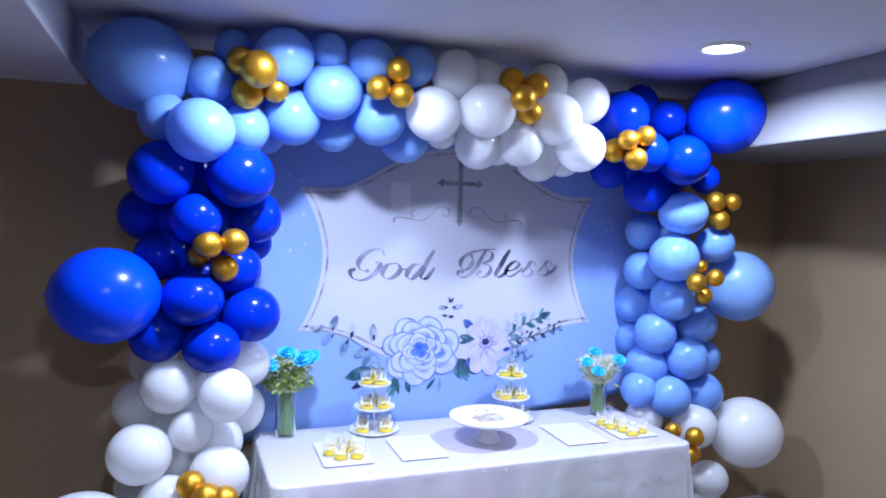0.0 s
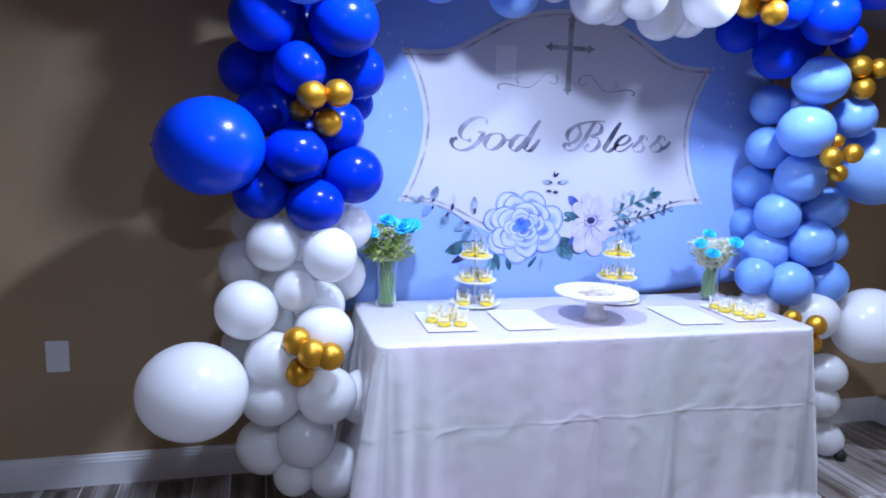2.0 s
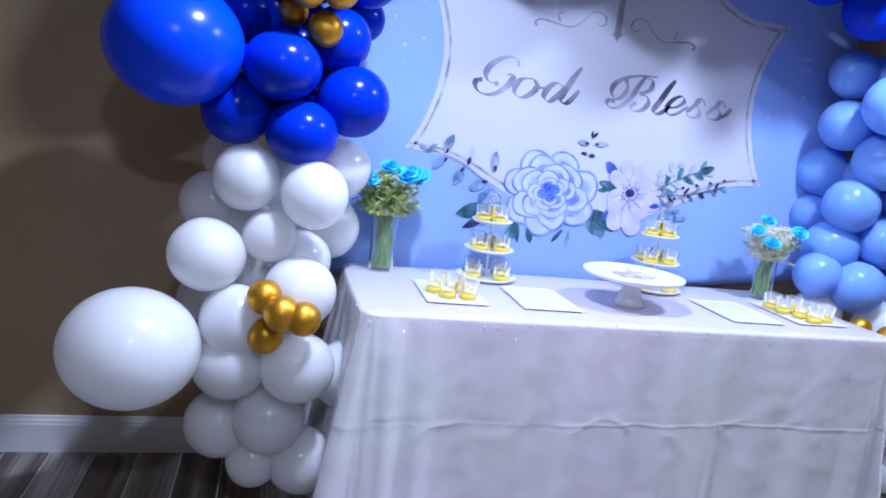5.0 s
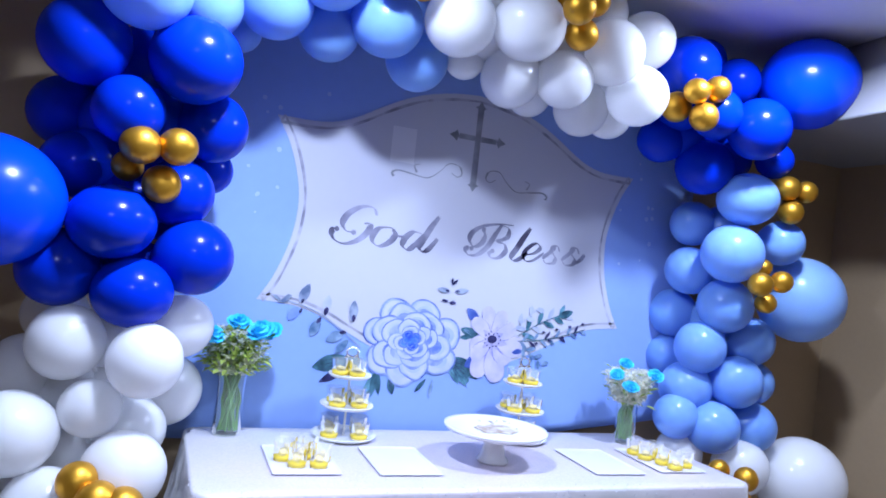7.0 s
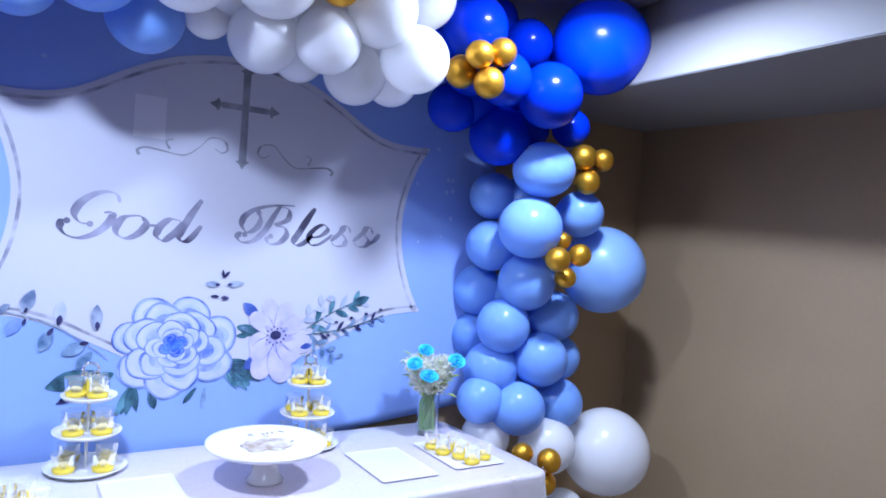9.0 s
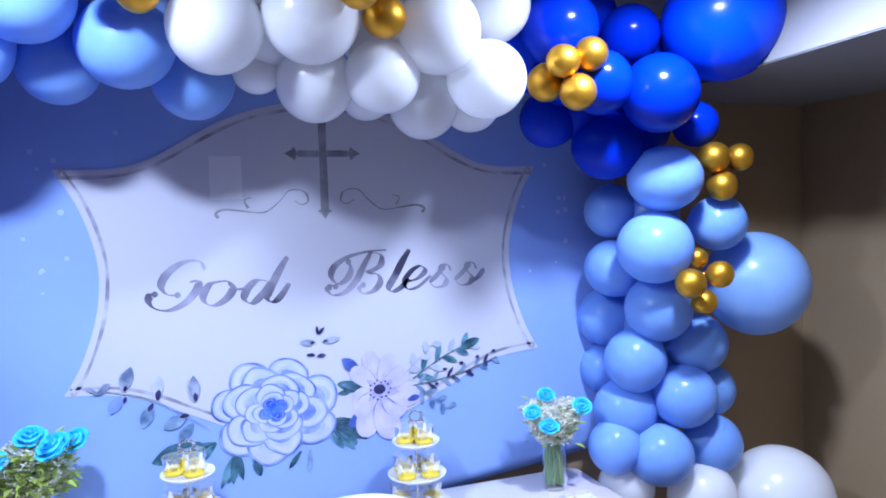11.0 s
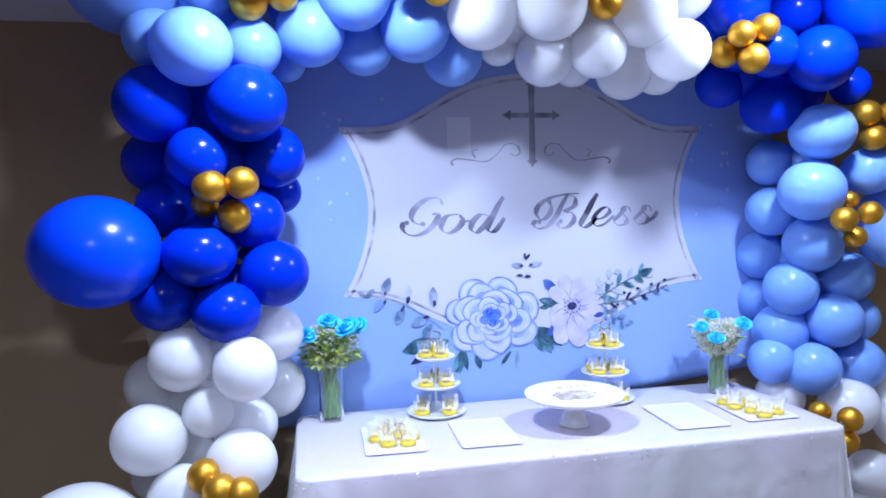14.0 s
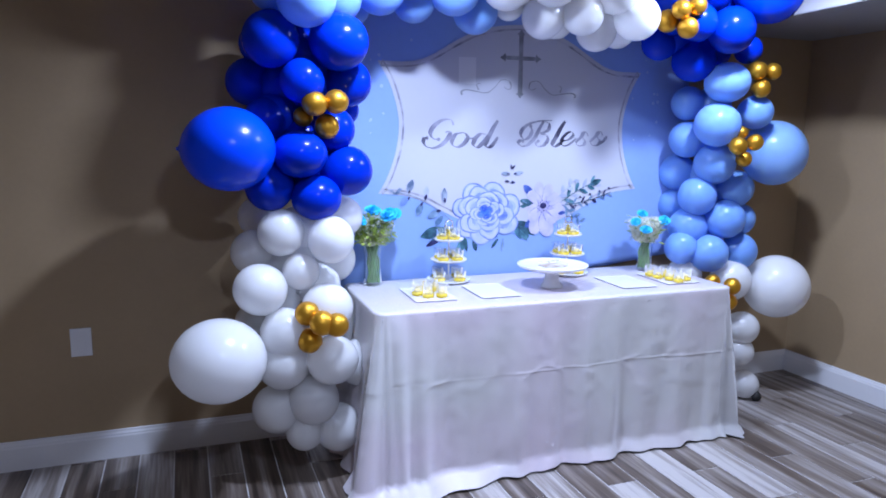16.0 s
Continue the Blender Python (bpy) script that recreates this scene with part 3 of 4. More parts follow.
for s in (-1, 1):
    bm = bmesh.new()
    for line in ([(0.345, 1.785), (0.352, 1.800), (0.325, 1.812), (0.27, 1.806), (0.20, 1.800), (0.15, 1.835), (0.12, 1.868), (0.085, 1.872), (0.062, 1.862)],
                 [(0.062, 1.862), (0.055, 1.835), (0.075, 1.822), (0.10, 1.835)], [(0.25, 1.815), (0.262, 1.84), (0.24, 1.85)]):
        add_ribbon(bm, smooth_line([(KX + s * x, z) for x, z in line], 8), lambda d, t: 0.0034 + 0.0075 * (1 - t) ** 3, -0.0046)
    part("scroll", bm, I_GREY, bd, "thin silver scroll")

# lettering, written with a broad pen
SCRIPT = [
    ("G", [
        [(-0.412, 1.620), (-0.424, 1.646), (-0.457, 1.651), (-0.497, 1.636), (-0.532, 1.605), (-0.544, 1.573), (-0.528, 1.547), (-0.497, 1.543)],
        [(-0.458, 1.583), (-0.431, 1.583), (-0.444, 1.549), (-0.478, 1.515), (-0.524, 1.496), (-0.563, 1.503), (-0.582, 1.525), (-0.579, 1.547), (-0.564, 1.550)],
    ]),
    ("o", [
        [(-0.363, 1.580), (-0.398, 1.571), (-0.420, 1.539), (-0.414, 1.512), (-0.387, 1.502), (-0.351, 1.520), (-0.328, 1.552), (-0.339, 1.576), (-0.363, 1.580)],
        [(-0.342, 1.575), (-0.322, 1.552), (-0.289, 1.551)],
    ]),
    ("d", [
        [(-0.217, 1.571), (-0.251, 1.575), (-0.283, 1.549), (-0.293, 1.516), (-0.270, 1.501), (-0.237, 1.527), (-0.209, 1.567)],
        [(-0.150, 1.649), (-0.179, 1.603), (-0.206, 1.552), (-0.221, 1.518), (-0.208, 1.501), (-0.182, 1.512), (-0.147, 1.559)],
    ]),
    ("B", [
        [(0.191, 1.656), (0.123, 1.653), (0.053, 1.637), (0.007, 1.608), (-0.006, 1.574), (0.016, 1.547), (0.048, 1.562), (0.063, 1.593), (0.055, 1.621)],
        [(0.135, 1.650), (0.109, 1.606), (0.079, 1.553), (0.039, 1.516), (-0.001, 1.509), (-0.019, 1.527), (-0.007, 1.542), (0.008, 1.538)],
        [(0.135, 1.650), (0.170, 1.639), (0.167, 1.603), (0.124, 1.579), (0.156, 1.572), (0.165, 1.543), (0.138, 1.514), (0.102, 1.508), (0.090, 1.526), (0.104, 1.537)],
    ]),
    ("l", [
        [(0.274, 1.654), (0.248, 1.614), (0.217, 1.560), (0.196, 1.525), (0.207, 1.508), (0.237, 1.519), (0.270, 1.549)],
    ]),
    ("e", [
        [(0.253, 1.538), (0.300, 1.548), (0.330, 1.574), (0.314, 1.593), (0.280, 1.577), (0.253, 1.542), (0.265, 1.513), (0.303, 1.519), (0.351, 1.556)],
    ]),
    ("s", [
        [(0.346, 1.532), (0.386, 1.567), (0.404, 1.590)],
        [(0.429, 1.569), (0.416, 1.592), (0.394, 1.587), (0.390, 1.567), (0.410, 1.540), (0.401, 1.517), (0.367, 1.513), (0.350, 1.527)],
    ]),
    ("s", [
        [(0.441, 1.535), (0.482, 1.570), (0.503, 1.593)],
        [(0.528, 1.571), (0.515, 1.594), (0.493, 1.590), (0.488, 1.569), (0.509, 1.543), (0.499, 1.520), (0.465, 1.515), (0.447, 1.530)],
        [(0.499, 1.522), (0.534, 1.541), (0.557, 1.570)],
    ]),
]


def pen(d, s):
    lean = abs(d.x * 0.42 + d.y * 0.907)
    return (0.0042 + 0.0225 * lean ** 2.0) * (0.55 + 0.45 * min(1, 5 * s, 5 * (1 - s)))


for n, (sign, strokes) in enumerate(SCRIPT):
    bm = bmesh.new()
    for k, stroke in enumerate(strokes):
        add_ribbon(bm, smooth_line(stroke, 9), lambda d, s: pen(d, s) * (0.78 if sign in "se" else 0.9 if sign == "B" else 1.0), -0.0050 - 0.0002 * k)
        tip = stroke[-1]
        if sign in "GB" and len(stroke) > 6:
            add_flat(bm, [(tip[0] + 0.010 * math.cos(a * 0.524), tip[1] + 0.010 * math.sin(a * 0.524)) for a in range(12)], -0.0060)
    part("letter_" + sign.lower(), bm, I_SILVER, bd, "letter %s in silver script" % sign)


# ---- flowers of the print ----
def petal_shape(cx, cz, angle, length, width, point=0.0):
    """Outline of a petal that starts at (cx, cz) and points along angle."""
    out = []
    for k in range(18):
        a = 2 * math.pi * k / 18
        u, v = 0.5 - 0.5 * math.cos(a), math.sin(a)
        w = width * 0.5 * v * (0.55 + 0.75 * u) * (1 - point * u ** 3)
        w *= 1 + 0.07 * math.sin(3 * a + cx * 40)
        x, z = u * length, w
        out.append((cx + x * math.cos(angle) - z * math.sin(angle), cz + x * math.sin(angle) + z * math.cos(angle)))
    return out


def shrink(pts, f, shift=(0, 0)):
    mx, mz = sum(p[0] for p in pts) / len(pts), sum(p[1] for p in pts) / len(pts)
    return [(mx + (p[0] - mx) * f + shift[0], mz + (p[1] - mz) * f + shift[1]) for p in pts]


layer = [-0.0062]


def down():
    layer[0] -= 0.00004
    return layer[0]


def print_petal(parent, cx, cz, angle, length, width, fill, edge, point=0.0, f=0.86):
    bm = bmesh.new()
    pts = petal_shape(cx, cz, angle, length, width, point)
    add_flat(bm, pts, down())
    face = add_flat(bm, shrink(pts, f, (0.05 * length * math.cos(angle), 0.05 * length * math.sin(angle))), down())
    face.material_index = 1
    return part("petal", bm, [edge, fill], parent)


def print_leaf(parent, cx, cz, angle, length, width, mat, vein=None, point=0.75):
    bm = bmesh.new()
    pts = petal_shape(cx, cz, angle, length, width, point)
    add_flat(bm, pts, down())
    if vein:
        y = down()
        for s in (-0.25, 0, 0.25):
            q = angle + s * 0.6
            line = [Vector((cx + length * u * math.cos(q), cz + length * u * math.sin(q))) for u in (0.15, 0.5, 0.85)]
            add_ribbon(bm, line, lambda d, t: 0.0035 * (1.05 - t), y)
        for f in list(bm.faces)[1:]:
            f.material_index = 1
        return part("leaf", bm, [mat, vein], parent)
    return part("leaf", bm, mat, parent)


rng = random.Random(5)
RX, RZ = -0.215, 1.138
print_leaf(bd, -0.445, 1.055, radians(196), 0.16, 0.075, I_TEAL, I_DARK)
print_leaf(bd, -0.46, 1.012, radians(208), 0.12, 0.04, I_DARK)
print_leaf(bd, -0.33, 1.000, radians(245), 0.10, 0.045, I_TEAL, I_MIST)
print_leaf(bd, -0.285, 0.99, radians(285), 0.075, 0.035, I_TEAL, I_DARK)
print_leaf(bd, -0.045, 1.07, radians(-40), 0.14, 0.08, I_SEA, I_TEAL, 0.7)
print_leaf(bd, -0.01, 1.06, radians(-22), 0.12, 0.05, I_TEAL, I_DARK)
for ang, ln in ((-62, 0.12), (-50, 0.15), (-30, 0.165), (-12, 0.13)):
    print_leaf(bd, -0.04, 1.075, radians(ang), ln, 0.046, I_SEA if ang < -40 else I_TEAL, I_DARK, 0.97)
for ang, ln, mt in ((188, 0.12, I_SEA), (205, 0.15, I_TEAL), (222, 0.12, I_SEA), (245, 0.13, I_SEA), (262, 0.11, I_TEAL), (280, 0.10, I_TEAL)):
    print_leaf(bd, -0.40 if ang < 230 else -0.34, 1.05 if ang < 230 else 1.01, radians(ang), ln, 0.034, mt, None, 0.95)
print_leaf(bd, 0.0, 1.20, radians(-15), 0.10, 0.05, I_TEAL, I_MIST)
print_leaf(bd, 0.0, 1.165, radians(5), 0.05, 0.025, I_TEAL)
print_leaf(bd, -0.10, 0.985, radians(265), 0.08, 0.02, I_MIST)
print_leaf(bd, -0.13, 0.985, radians(232), 0.07, 0.022, I_TEAL)


def rose_petal(a, inner, outer, half, tones, ruffle=1.0):
    """A broad rose petal on the ray a: blue at its root, washed out to a pale brim with a thin blue line."""
    bm = bmesh.new()
    wob, dip = rng.uniform(0, 6.28), rng.uniform(-0.11, 0.02)
    for j, (reach, wide, root) in enumerate(((1.0, 1.0, 0.0), (0.971, 0.955, 0.06), (0.960, 0.90, 0.72), (0.935, 0.80, 0.84))):
        pts = []
        for k in range(26):
            u = -1 + 2 * k / 25
            crown = (1 - abs(u) ** 2.6) ** 0.55 if abs(u) < 1 else 0.0
            brim = outer * reach * (1 - dip * math.exp(-(u * 3) ** 2) + 0.022 * ruffle * math.sin(3.1 * u + wob))
            rad = inner + (brim - inner) * (0.30 + 0.70 * crown)
            ang = a + half * wide * u
            pts.append((RX + rad * math.cos(ang), RZ + 0.86 * rad * math.sin(ang)))
        for k in range(8):
            u = 1 - 2 * (k + 1) / 9
            rad = inner + (outer - inner) * root * (1 - 0.5 * u * u)
            ang = a + half * wide * 0.86 * u
            pts.append((RX + rad * math.cos(ang), RZ + 0.86 * rad * math.sin(ang)))
        add_flat(bm, pts, down()).material_index = j
    return part("petal", bm, tones, bd)


I_MID = ink("soft_blue_petal_line", (0.030, 0.075, 0.33), (0.30, 0.39, 0.68), 14)
I_WASH = ink("blue_petal_root_wash", (0.12, 0.20, 0.56), (0.42, 0.49, 0.74), 15)
for inner, outer, count, spin in ((0.06, 0.215, 7, 0.20), (0.050, 0.172, 6, 0.75), (0.036, 0.128, 5, 0.15), (0.024, 0.092, 5, 0.60), (0.016, 0.066, 4, 0.25)):
    for k in range(count):
        a = 2 * math.pi * (k + rng.uniform(-0.14, 0.14)) / count + spin
        rose_petal(a, inner, outer * rng.uniform(0.93, 1.05), math.pi / count * rng.uniform(1.08, 1.42), [I_MID, I_WASH, I_PETAL_LIGHT, I_BRIM])
for inner, outer, count, spin in ((0.010, 0.047, 4, 0.5), (0.004, 0.034, 4, 0.0), (0.0, 0.022, 3, 0.9)):
    for k in range(count):
        a = 2 * math.pi * k / count + spin
        rose_petal(a, inner, outer, math.pi / count * 1.12, [I_EDGE, I_HEART, I_HEART, I_PETAL if outer > 0.03 else I_HEART])

AX, AZ = 0.148, 1.166
print_leaf(bd, 0.08, 1.235, radians(140), 0.08, 0.05, I_EDGE)
print_leaf(bd, 0.10, 1.09, radians(215), 0.08, 0.06, I_EDGE)
for ang, ln, wd in ((248, 0.165, 0.115), (282, 0.175, 0.125), (310, 0.125, 0.10), (200, 0.10, 0.09), (105, 0.135, 0.085), (70, 0.125, 0.085), (140, 0.12, 0.085), (-14, 0.15, 0.125), (30, 0.115, 0.09), (225, 0.115, 0.09)):
    print_petal(bd, AX, AZ, radians(ang), ln * 1.04, wd * 0.79, I_LILAC, I_LILAC_EDGE, f=0.945)
    print_leaf(bd, AX, AZ, radians(ang), ln * 0.5, wd * 0.34, I_LILAC_ROOT, None, 0.9)
bm = bmesh.new()
y = down()
add_flat(bm, [(AX + 0.022 * math.cos(k * 0.5236), AZ + 0.018 * math.sin(k * 0.5236)) for k in range(12)], y)
for k in range(14):
    a, r = k * 0.449, 0.024 + 0.016 * rng.random()
    px, pz = AX + r * math.cos(a), AZ + r * math.sin(a)
    add_flat(bm, [(px + 0.004 * math.cos(j * 1.047), pz + 0.004 * math.sin(j * 1.047)) for j in range(6)], down())
part("flower_heart", bm, I_DARK, bd, "dark indigo flower heart")
print_leaf(bd, AX + 0.10, AZ - 0.05, radians(10), 0.05, 0.028, I_EDGE)


def sprig(x0, z0, x1, z1, bend, leaves, length, width, mat, stem, tip=None):
    """A printed stem with leaves to both sides."""
    a, c = Vector((x0, z0)), Vector((x1, z1))
    m = (a + c) / 2 + Vector((0, bend))
    line = smooth_line([a, m, c], 10)
    part("stem", ribbon(line, 0.004, down()), stem, bd)
    n = len(line)
    for k in range(leaves):
        i = int((k + 1) / (leaves + 0.5) * (n - 2))
        d = line[i + 1] - line[i]
        base = math.atan2(d.y, d.x)
        s = 1 if k % 2 else -1
        print_leaf(bd, line[i].x, line[i].y, base + s * 0.8, length * (1 - 0.3 * k / leaves), width, tip if tip and k % 3 == 2 else mat)


sprig(0.27, 1.19, 0.50, 1.305, 0.01, 9, 0.070, 0.027, I_SEA, I_TEAL, I_PALE)
print_leaf(bd, 0.455, 1.285, radians(20), 0.08, 0.042, I_TEAL)
sprig(0.27, 1.165, 0.60, 1.238, -0.014, 13, 0.05, 0.016, I_MIST, I_TEAL, I_DARK)
sprig(0.29, 1.15, 0.41, 1.065, 0.0, 6, 0.05, 0.022, I_MIST, I_MIST)
sprig(0.24, 1.21, 0.36, 1.32, 0.0, 5, 0.05, 0.026, I_PALE, I_PALE)
for k in range(8):
    u = k / 7
    x, z = 0.36 + 0.225 * u, 1.180 + 0.058 * u + (0.024 if k % 2 else -0.018)
    part("bud", flat([(x + 0.009 * math.cos(j * 1.047), z + 0.006 * math.sin(j * 1.047)) for j in range(6)], down()), I_DARK, bd)

# vine along the panel's lower corner
part("stem", ribbon(smooth_line([(-0.74, 1.262), (-0.66, 1.243), (-0.58, 1.212), (-0.50, 1.160), (-0.42, 1.10)], 8), 0.004, down()), I_GREYLEAF, bd)
for x, z, ang, ln, wd, mt in ((-0.672, 1.255, 68, 0.078, 0.046, I_GREYLEAF), (-0.678, 1.238, 240, 0.062, 0.042, I_PETAL), (-0.588, 1.205, 248, 0.082, 0.046, I_MIST),
                              (-0.572, 1.215, 84, 0.078, 0.040, I_PALE), (-0.462, 1.195, 90, 0.085, 0.042, I_GREYLEAF),
                              (-0.49, 1.150, 205, 0.075, 0.05, I_MIST), (-0.47, 1.125, 230, 0.07, 0.04, I_MIST),
                              (-0.745, 1.258, 150, 0.035, 0.016, I_GREYLEAF), (-0.735, 1.262, 30, 0.035, 0.022, I_GREYLEAF), (-0.755, 1.252, 10, 0.04, 0.016, I_GREYLEAF)):
    print_leaf(bd, x, z, radians(ang), ln, wd, mt)
for x, z, ang, ln in ((-0.666, 1.252, 70, 0.02), (-0.662, 1.235, 250, 0.022), (-0.572, 1.212, 80, 0.035), (-0.585, 1.205, 240, 0.03), (-0.458, 1.195, 92, 0.03), (-0.48, 1.155, 190, 0.03)):
    print_leaf(bd, x, z, radians(ang), ln, ln * 0.6, I_DARK)
for x, z, ang, ln, wd, mt in ((-0.068, 1.352, 175, 0.055, 0.026, I_GREYLEAF), (-0.045, 1.352, 8, 0.062, 0.028, I_GREYLEAF), (-0.07, 1.352, 178, 0.018, 0.012, I_DARK), (-0.045, 1.353, 5, 0.02, 0.012, I_DARK),
                              (-0.06, 1.378, 95, 0.03, 0.012, I_DARK), (-0.058, 1.378, 50, 0.032, 0.014, I_DARK), (-0.10, 1.312, -5, 0.03, 0.014, I_DARK), (-0.065, 1.305, 0, 0.03, 0.018, I_DARK)):
    print_leaf(bd, x, z, radians(ang), ln, wd, mt)
for k in range(26):
    x = rng.uniform(-0.98, 0.93)
    z = rng.uniform(1.55, 2.2)
    if abs(x + 0.03) < 0.70 and z < 2.02:
        x = (-1 if x < 0 else 1) * rng.uniform(0.80, 0.92)
    if abs(x + 0.03) < 0.5:
        z = 2.2 + 0.1 * rng.random()
    r = rng.uniform(0.004, 0.011)
    part("star", flat([(x + r * math.cos(j * 0.785), z + r * math.sin(j * 0.785)) for j in range(8)], -0.0022 - 0.00003 * k), I_STAR, bd)


# ---- the dressed table ----
TOP = 0.785
TX0, TX1, TY0, TY1 = -0.975, 0.868, -0.70, -0.03
table = thing("folding_table", pose((TX0 + TX1) / 2, (TY0 + TY1) / 2, 0), "long rectangular folding table hidden under a white cloth", "table")
M_PLASTIC = material("grey_plastic", (0.5, 0.5, 0.5), 0.5, vary=0.04)
M_STEEL = material("grey_steel", (0.35, 0.35, 0.36), 0.4, 1.0, vary=0.05)
HX, HY = (TX1 - TX0) / 2 - 0.012, (TY1 - TY0) / 2 - 0.012
part("tabletop", box((-HX, -HY, TOP - 0.05), (HX, HY, TOP - 0.008), 0.008), M_PLASTIC, table)
for sx in (-1, 1):
    for sy in (-1, 1):
        part("leg", lathe([(0, 0), (0.014, 0), (0.014, TOP - 0.05), (0, TOP - 0.05)], 10, at=(sx * (HX - 0.2), sy * (HY - 0.1), 0)), M_STEEL, table)


def tablecloth():
    """A cloth over the table: a flat top with a rounded brim and a skirt that falls in folds to the floor."""
    bm = bmesh.new()
    r = 0.05
    rows_v = [0.0, 0.25, 0.5, 0.75, 1.0] + sorted([1 + 0.025 * k for k in range(1, 41)] + [1.37 + 0.004 * k for k in range(17) if k % 6 != 1])
    per = []
    cx0, cx1, cy0, cy1 = TX0 + r, TX1 - r, TY0 + r, TY1 - r
    step = 0.0125
    for (ax, ay), (ex, ey), (nx, ny) in (((cx0, TY0), (cx1, TY0), (0, -1)), ((TX1, cy0), (TX1, cy1), (1, 0)), ((cx1, TY1), (cx0, TY1), (0, 1)), ((TX0, cy1), (TX0, cy0), (-1, 0))):
        n = int(math.hypot(ex - ax, ey - ay) / step)
        for k in range(n):
            u = k / n
            per.append((ax + (ex - ax) * u, ay + (ey - ay) * u, nx, ny))
        a0 = math.atan2(ny, nx)
        kx, ky = ex - nx * r, ey - ny * r
        for k in range(12):
            a = a0 + math.pi / 2 * k / 12
            per.append((kx + r * math.cos(a), ky + r * math.sin(a), math.cos(a), math.sin(a)))
    grid = []
    for v in rows_v:
        row = []
        for i, (x, y, nx, ny) in enumerate(per):
            if v <= 1:
                b = 0.012
                a = v * math.pi / 2
                px, py = x - nx * b * (1 - math.sin(a)), y - ny * b * (1 - math.sin(a))
                pz = TOP - b * (1 - math.cos(a))
                if v == 0:
                    px, py = x - nx * 0.04, y - ny * 0.04
            else:
                s = v - 1
                pz = TOP - 0.012 - s * (TOP - 0.018)
                along = x * abs(ny) * 1.0 + y * abs(nx) * 1.3
                corner = (1 - abs(abs(nx) - abs(ny))) * 1.0
                flare = s * (0.03 - 0.035 * x if ny < -0.8 else 0.0 if ny > 0.8 else 0.055 if nx > 0 else 0.08) + corner * (0.035 if x > 0 else 0.09) * s
                wave = 0.018 * math.sin(along * 13 + 1.3 * math.sin(along * 5)) + 0.015 * math.sin(along * 31 + 2 * s + 2.2 * math.sin(along * 3.7)) + 0.003 * math.sin(along * 63 + 3 * math.sin(along * 7))
                wave += 0.006 * noise.noise((along * 6, s * 1.0, nx))
                out = flare + (s ** 0.95) * wave * (1.0 if ny > -0.5 else 0.85)
                crease = math.exp(-((s - 0.40 - 0.02 * noise.noise((along * 2, 0, 4))) / 0.006) ** 2) * 0.0012
                out += crease if -0.35 < x or ny > -0.5 else crease * 0.4
                out += 0.0035 * noise.noise((along * 16, s * 0.9, 5.0)) * min(1, 2 * s) + 0.0012 * noise.noise((x * 25, y * 25, s * 20))
                pleat = max(0.0, 1 - abs(x + 0.86) / 0.14) if ny < -0.3 else 0.0
                out += pleat * s ** 0.7 * (0.030 * math.sin(along * 48 + s) + 0.035)
                drape = max(0.0, noise.noise((along * 7 + s * 1.5, s * 3.2, 9.0))) ** 2 * min(1, 3 * s)
                out += 0.009 * drape
                ridge = 1 - abs(noise.noise((along * 5 + s * 4, s * 6 - along * 3, 2.5)))
                out += 0.0022 * ridge ** 14 * min(1, 4 * s) + 0.0007 * noise.noise((along * 20 + s * 5, s * 12, 6.0))
                if s > 0.93:
                    out += (s - 0.93) * (0.35 + 0.5 * noise.noise((along * 4, 7, 0))) + (s - 0.93) * 1.2 * min(1, max(0, (-0.25 - x) / 0.55)) * max(0, -ny)
                    pz += 0.004 + (0.012 + 0.010 * min(1, max(0, abs(x) / 0.3 - 1))) * max(0, noise.noise((along * 9, 3, 1))) * (1 if ny < -0.5 else 0.4)
                px, py = x + nx * out, y + ny * out
                if ny > 0.5:
                    px, py = x + nx * min(out, 0.012), y + ny * 0.002
            row.append(bm.verts.new((px, py, max(pz, 0.004))))
        grid.append(row)
    n = len(per)
    for a, c in zip(grid, grid[1:]):
        for i in range(n):
            bm.faces.new((a[i], a[(i + 1) % n], c[(i + 1) % n], c[i]))
    bm.faces.new(grid[0])
    bmesh.ops.recalc_face_normals(bm, faces=bm.faces)
    return bm


cloth = tagged(link("tablecloth", tablecloth(), M_CLOTH, None, "", True), "white shimmering sequin tablecloth falling in folds to the floor", "tablecloth")

M_SEQUIN = material("iridescent_sequin", (0.70, 0.70, 0.76), 0.14, 0.0, vary=0.1, scale=45, coat=1.0, spec=1.0)


def loose_sequins(face_from, count):
    """Small six-sided sequins sewn along the cloth's brim and hem, each tipped its own way."""
    rg = random.Random(11)
    spots = [(p.center.copy(), p.normal.copy()) for p in face_from.polygons
             if p.center.y < -0.55 and (p.center.z > TOP - 0.03 or (p.center.z < 0.14 and p.center.x < 0.35)) and p.area < 0.01]
    bm = bmesh.new()
    for k in range(count):
        c, n = rg.choice(spots)
        c = c + Vector([rg.uniform(-0.006, 0.006) for _ in range(3)]) * 0.6
        d = (n + Vector([rg.uniform(-0.7, 0.7) for _ in range(3)])).normalized()
        m = Matrix.Translation(c + n * 0.003) @ d.to_track_quat("Z", "Y").to_matrix().to_4x4()
        r = rg.uniform(0.0016, 0.0026)
        rings = [[bm.verts.new(m @ Vector((r * math.cos(q * 1.0472), r * math.sin(q * 1.0472), z))) for q in range(6)] for z in (0.0, 0.0004)]
        bm.faces.new(rings[1])
        bm.faces.new(rings[0][::-1])
        for q in range(6):
            bm.faces.new((rings[0][q], rings[0][(q + 1) % 6], rings[1][(q + 1) % 6], rings[1][q]))
    return bm


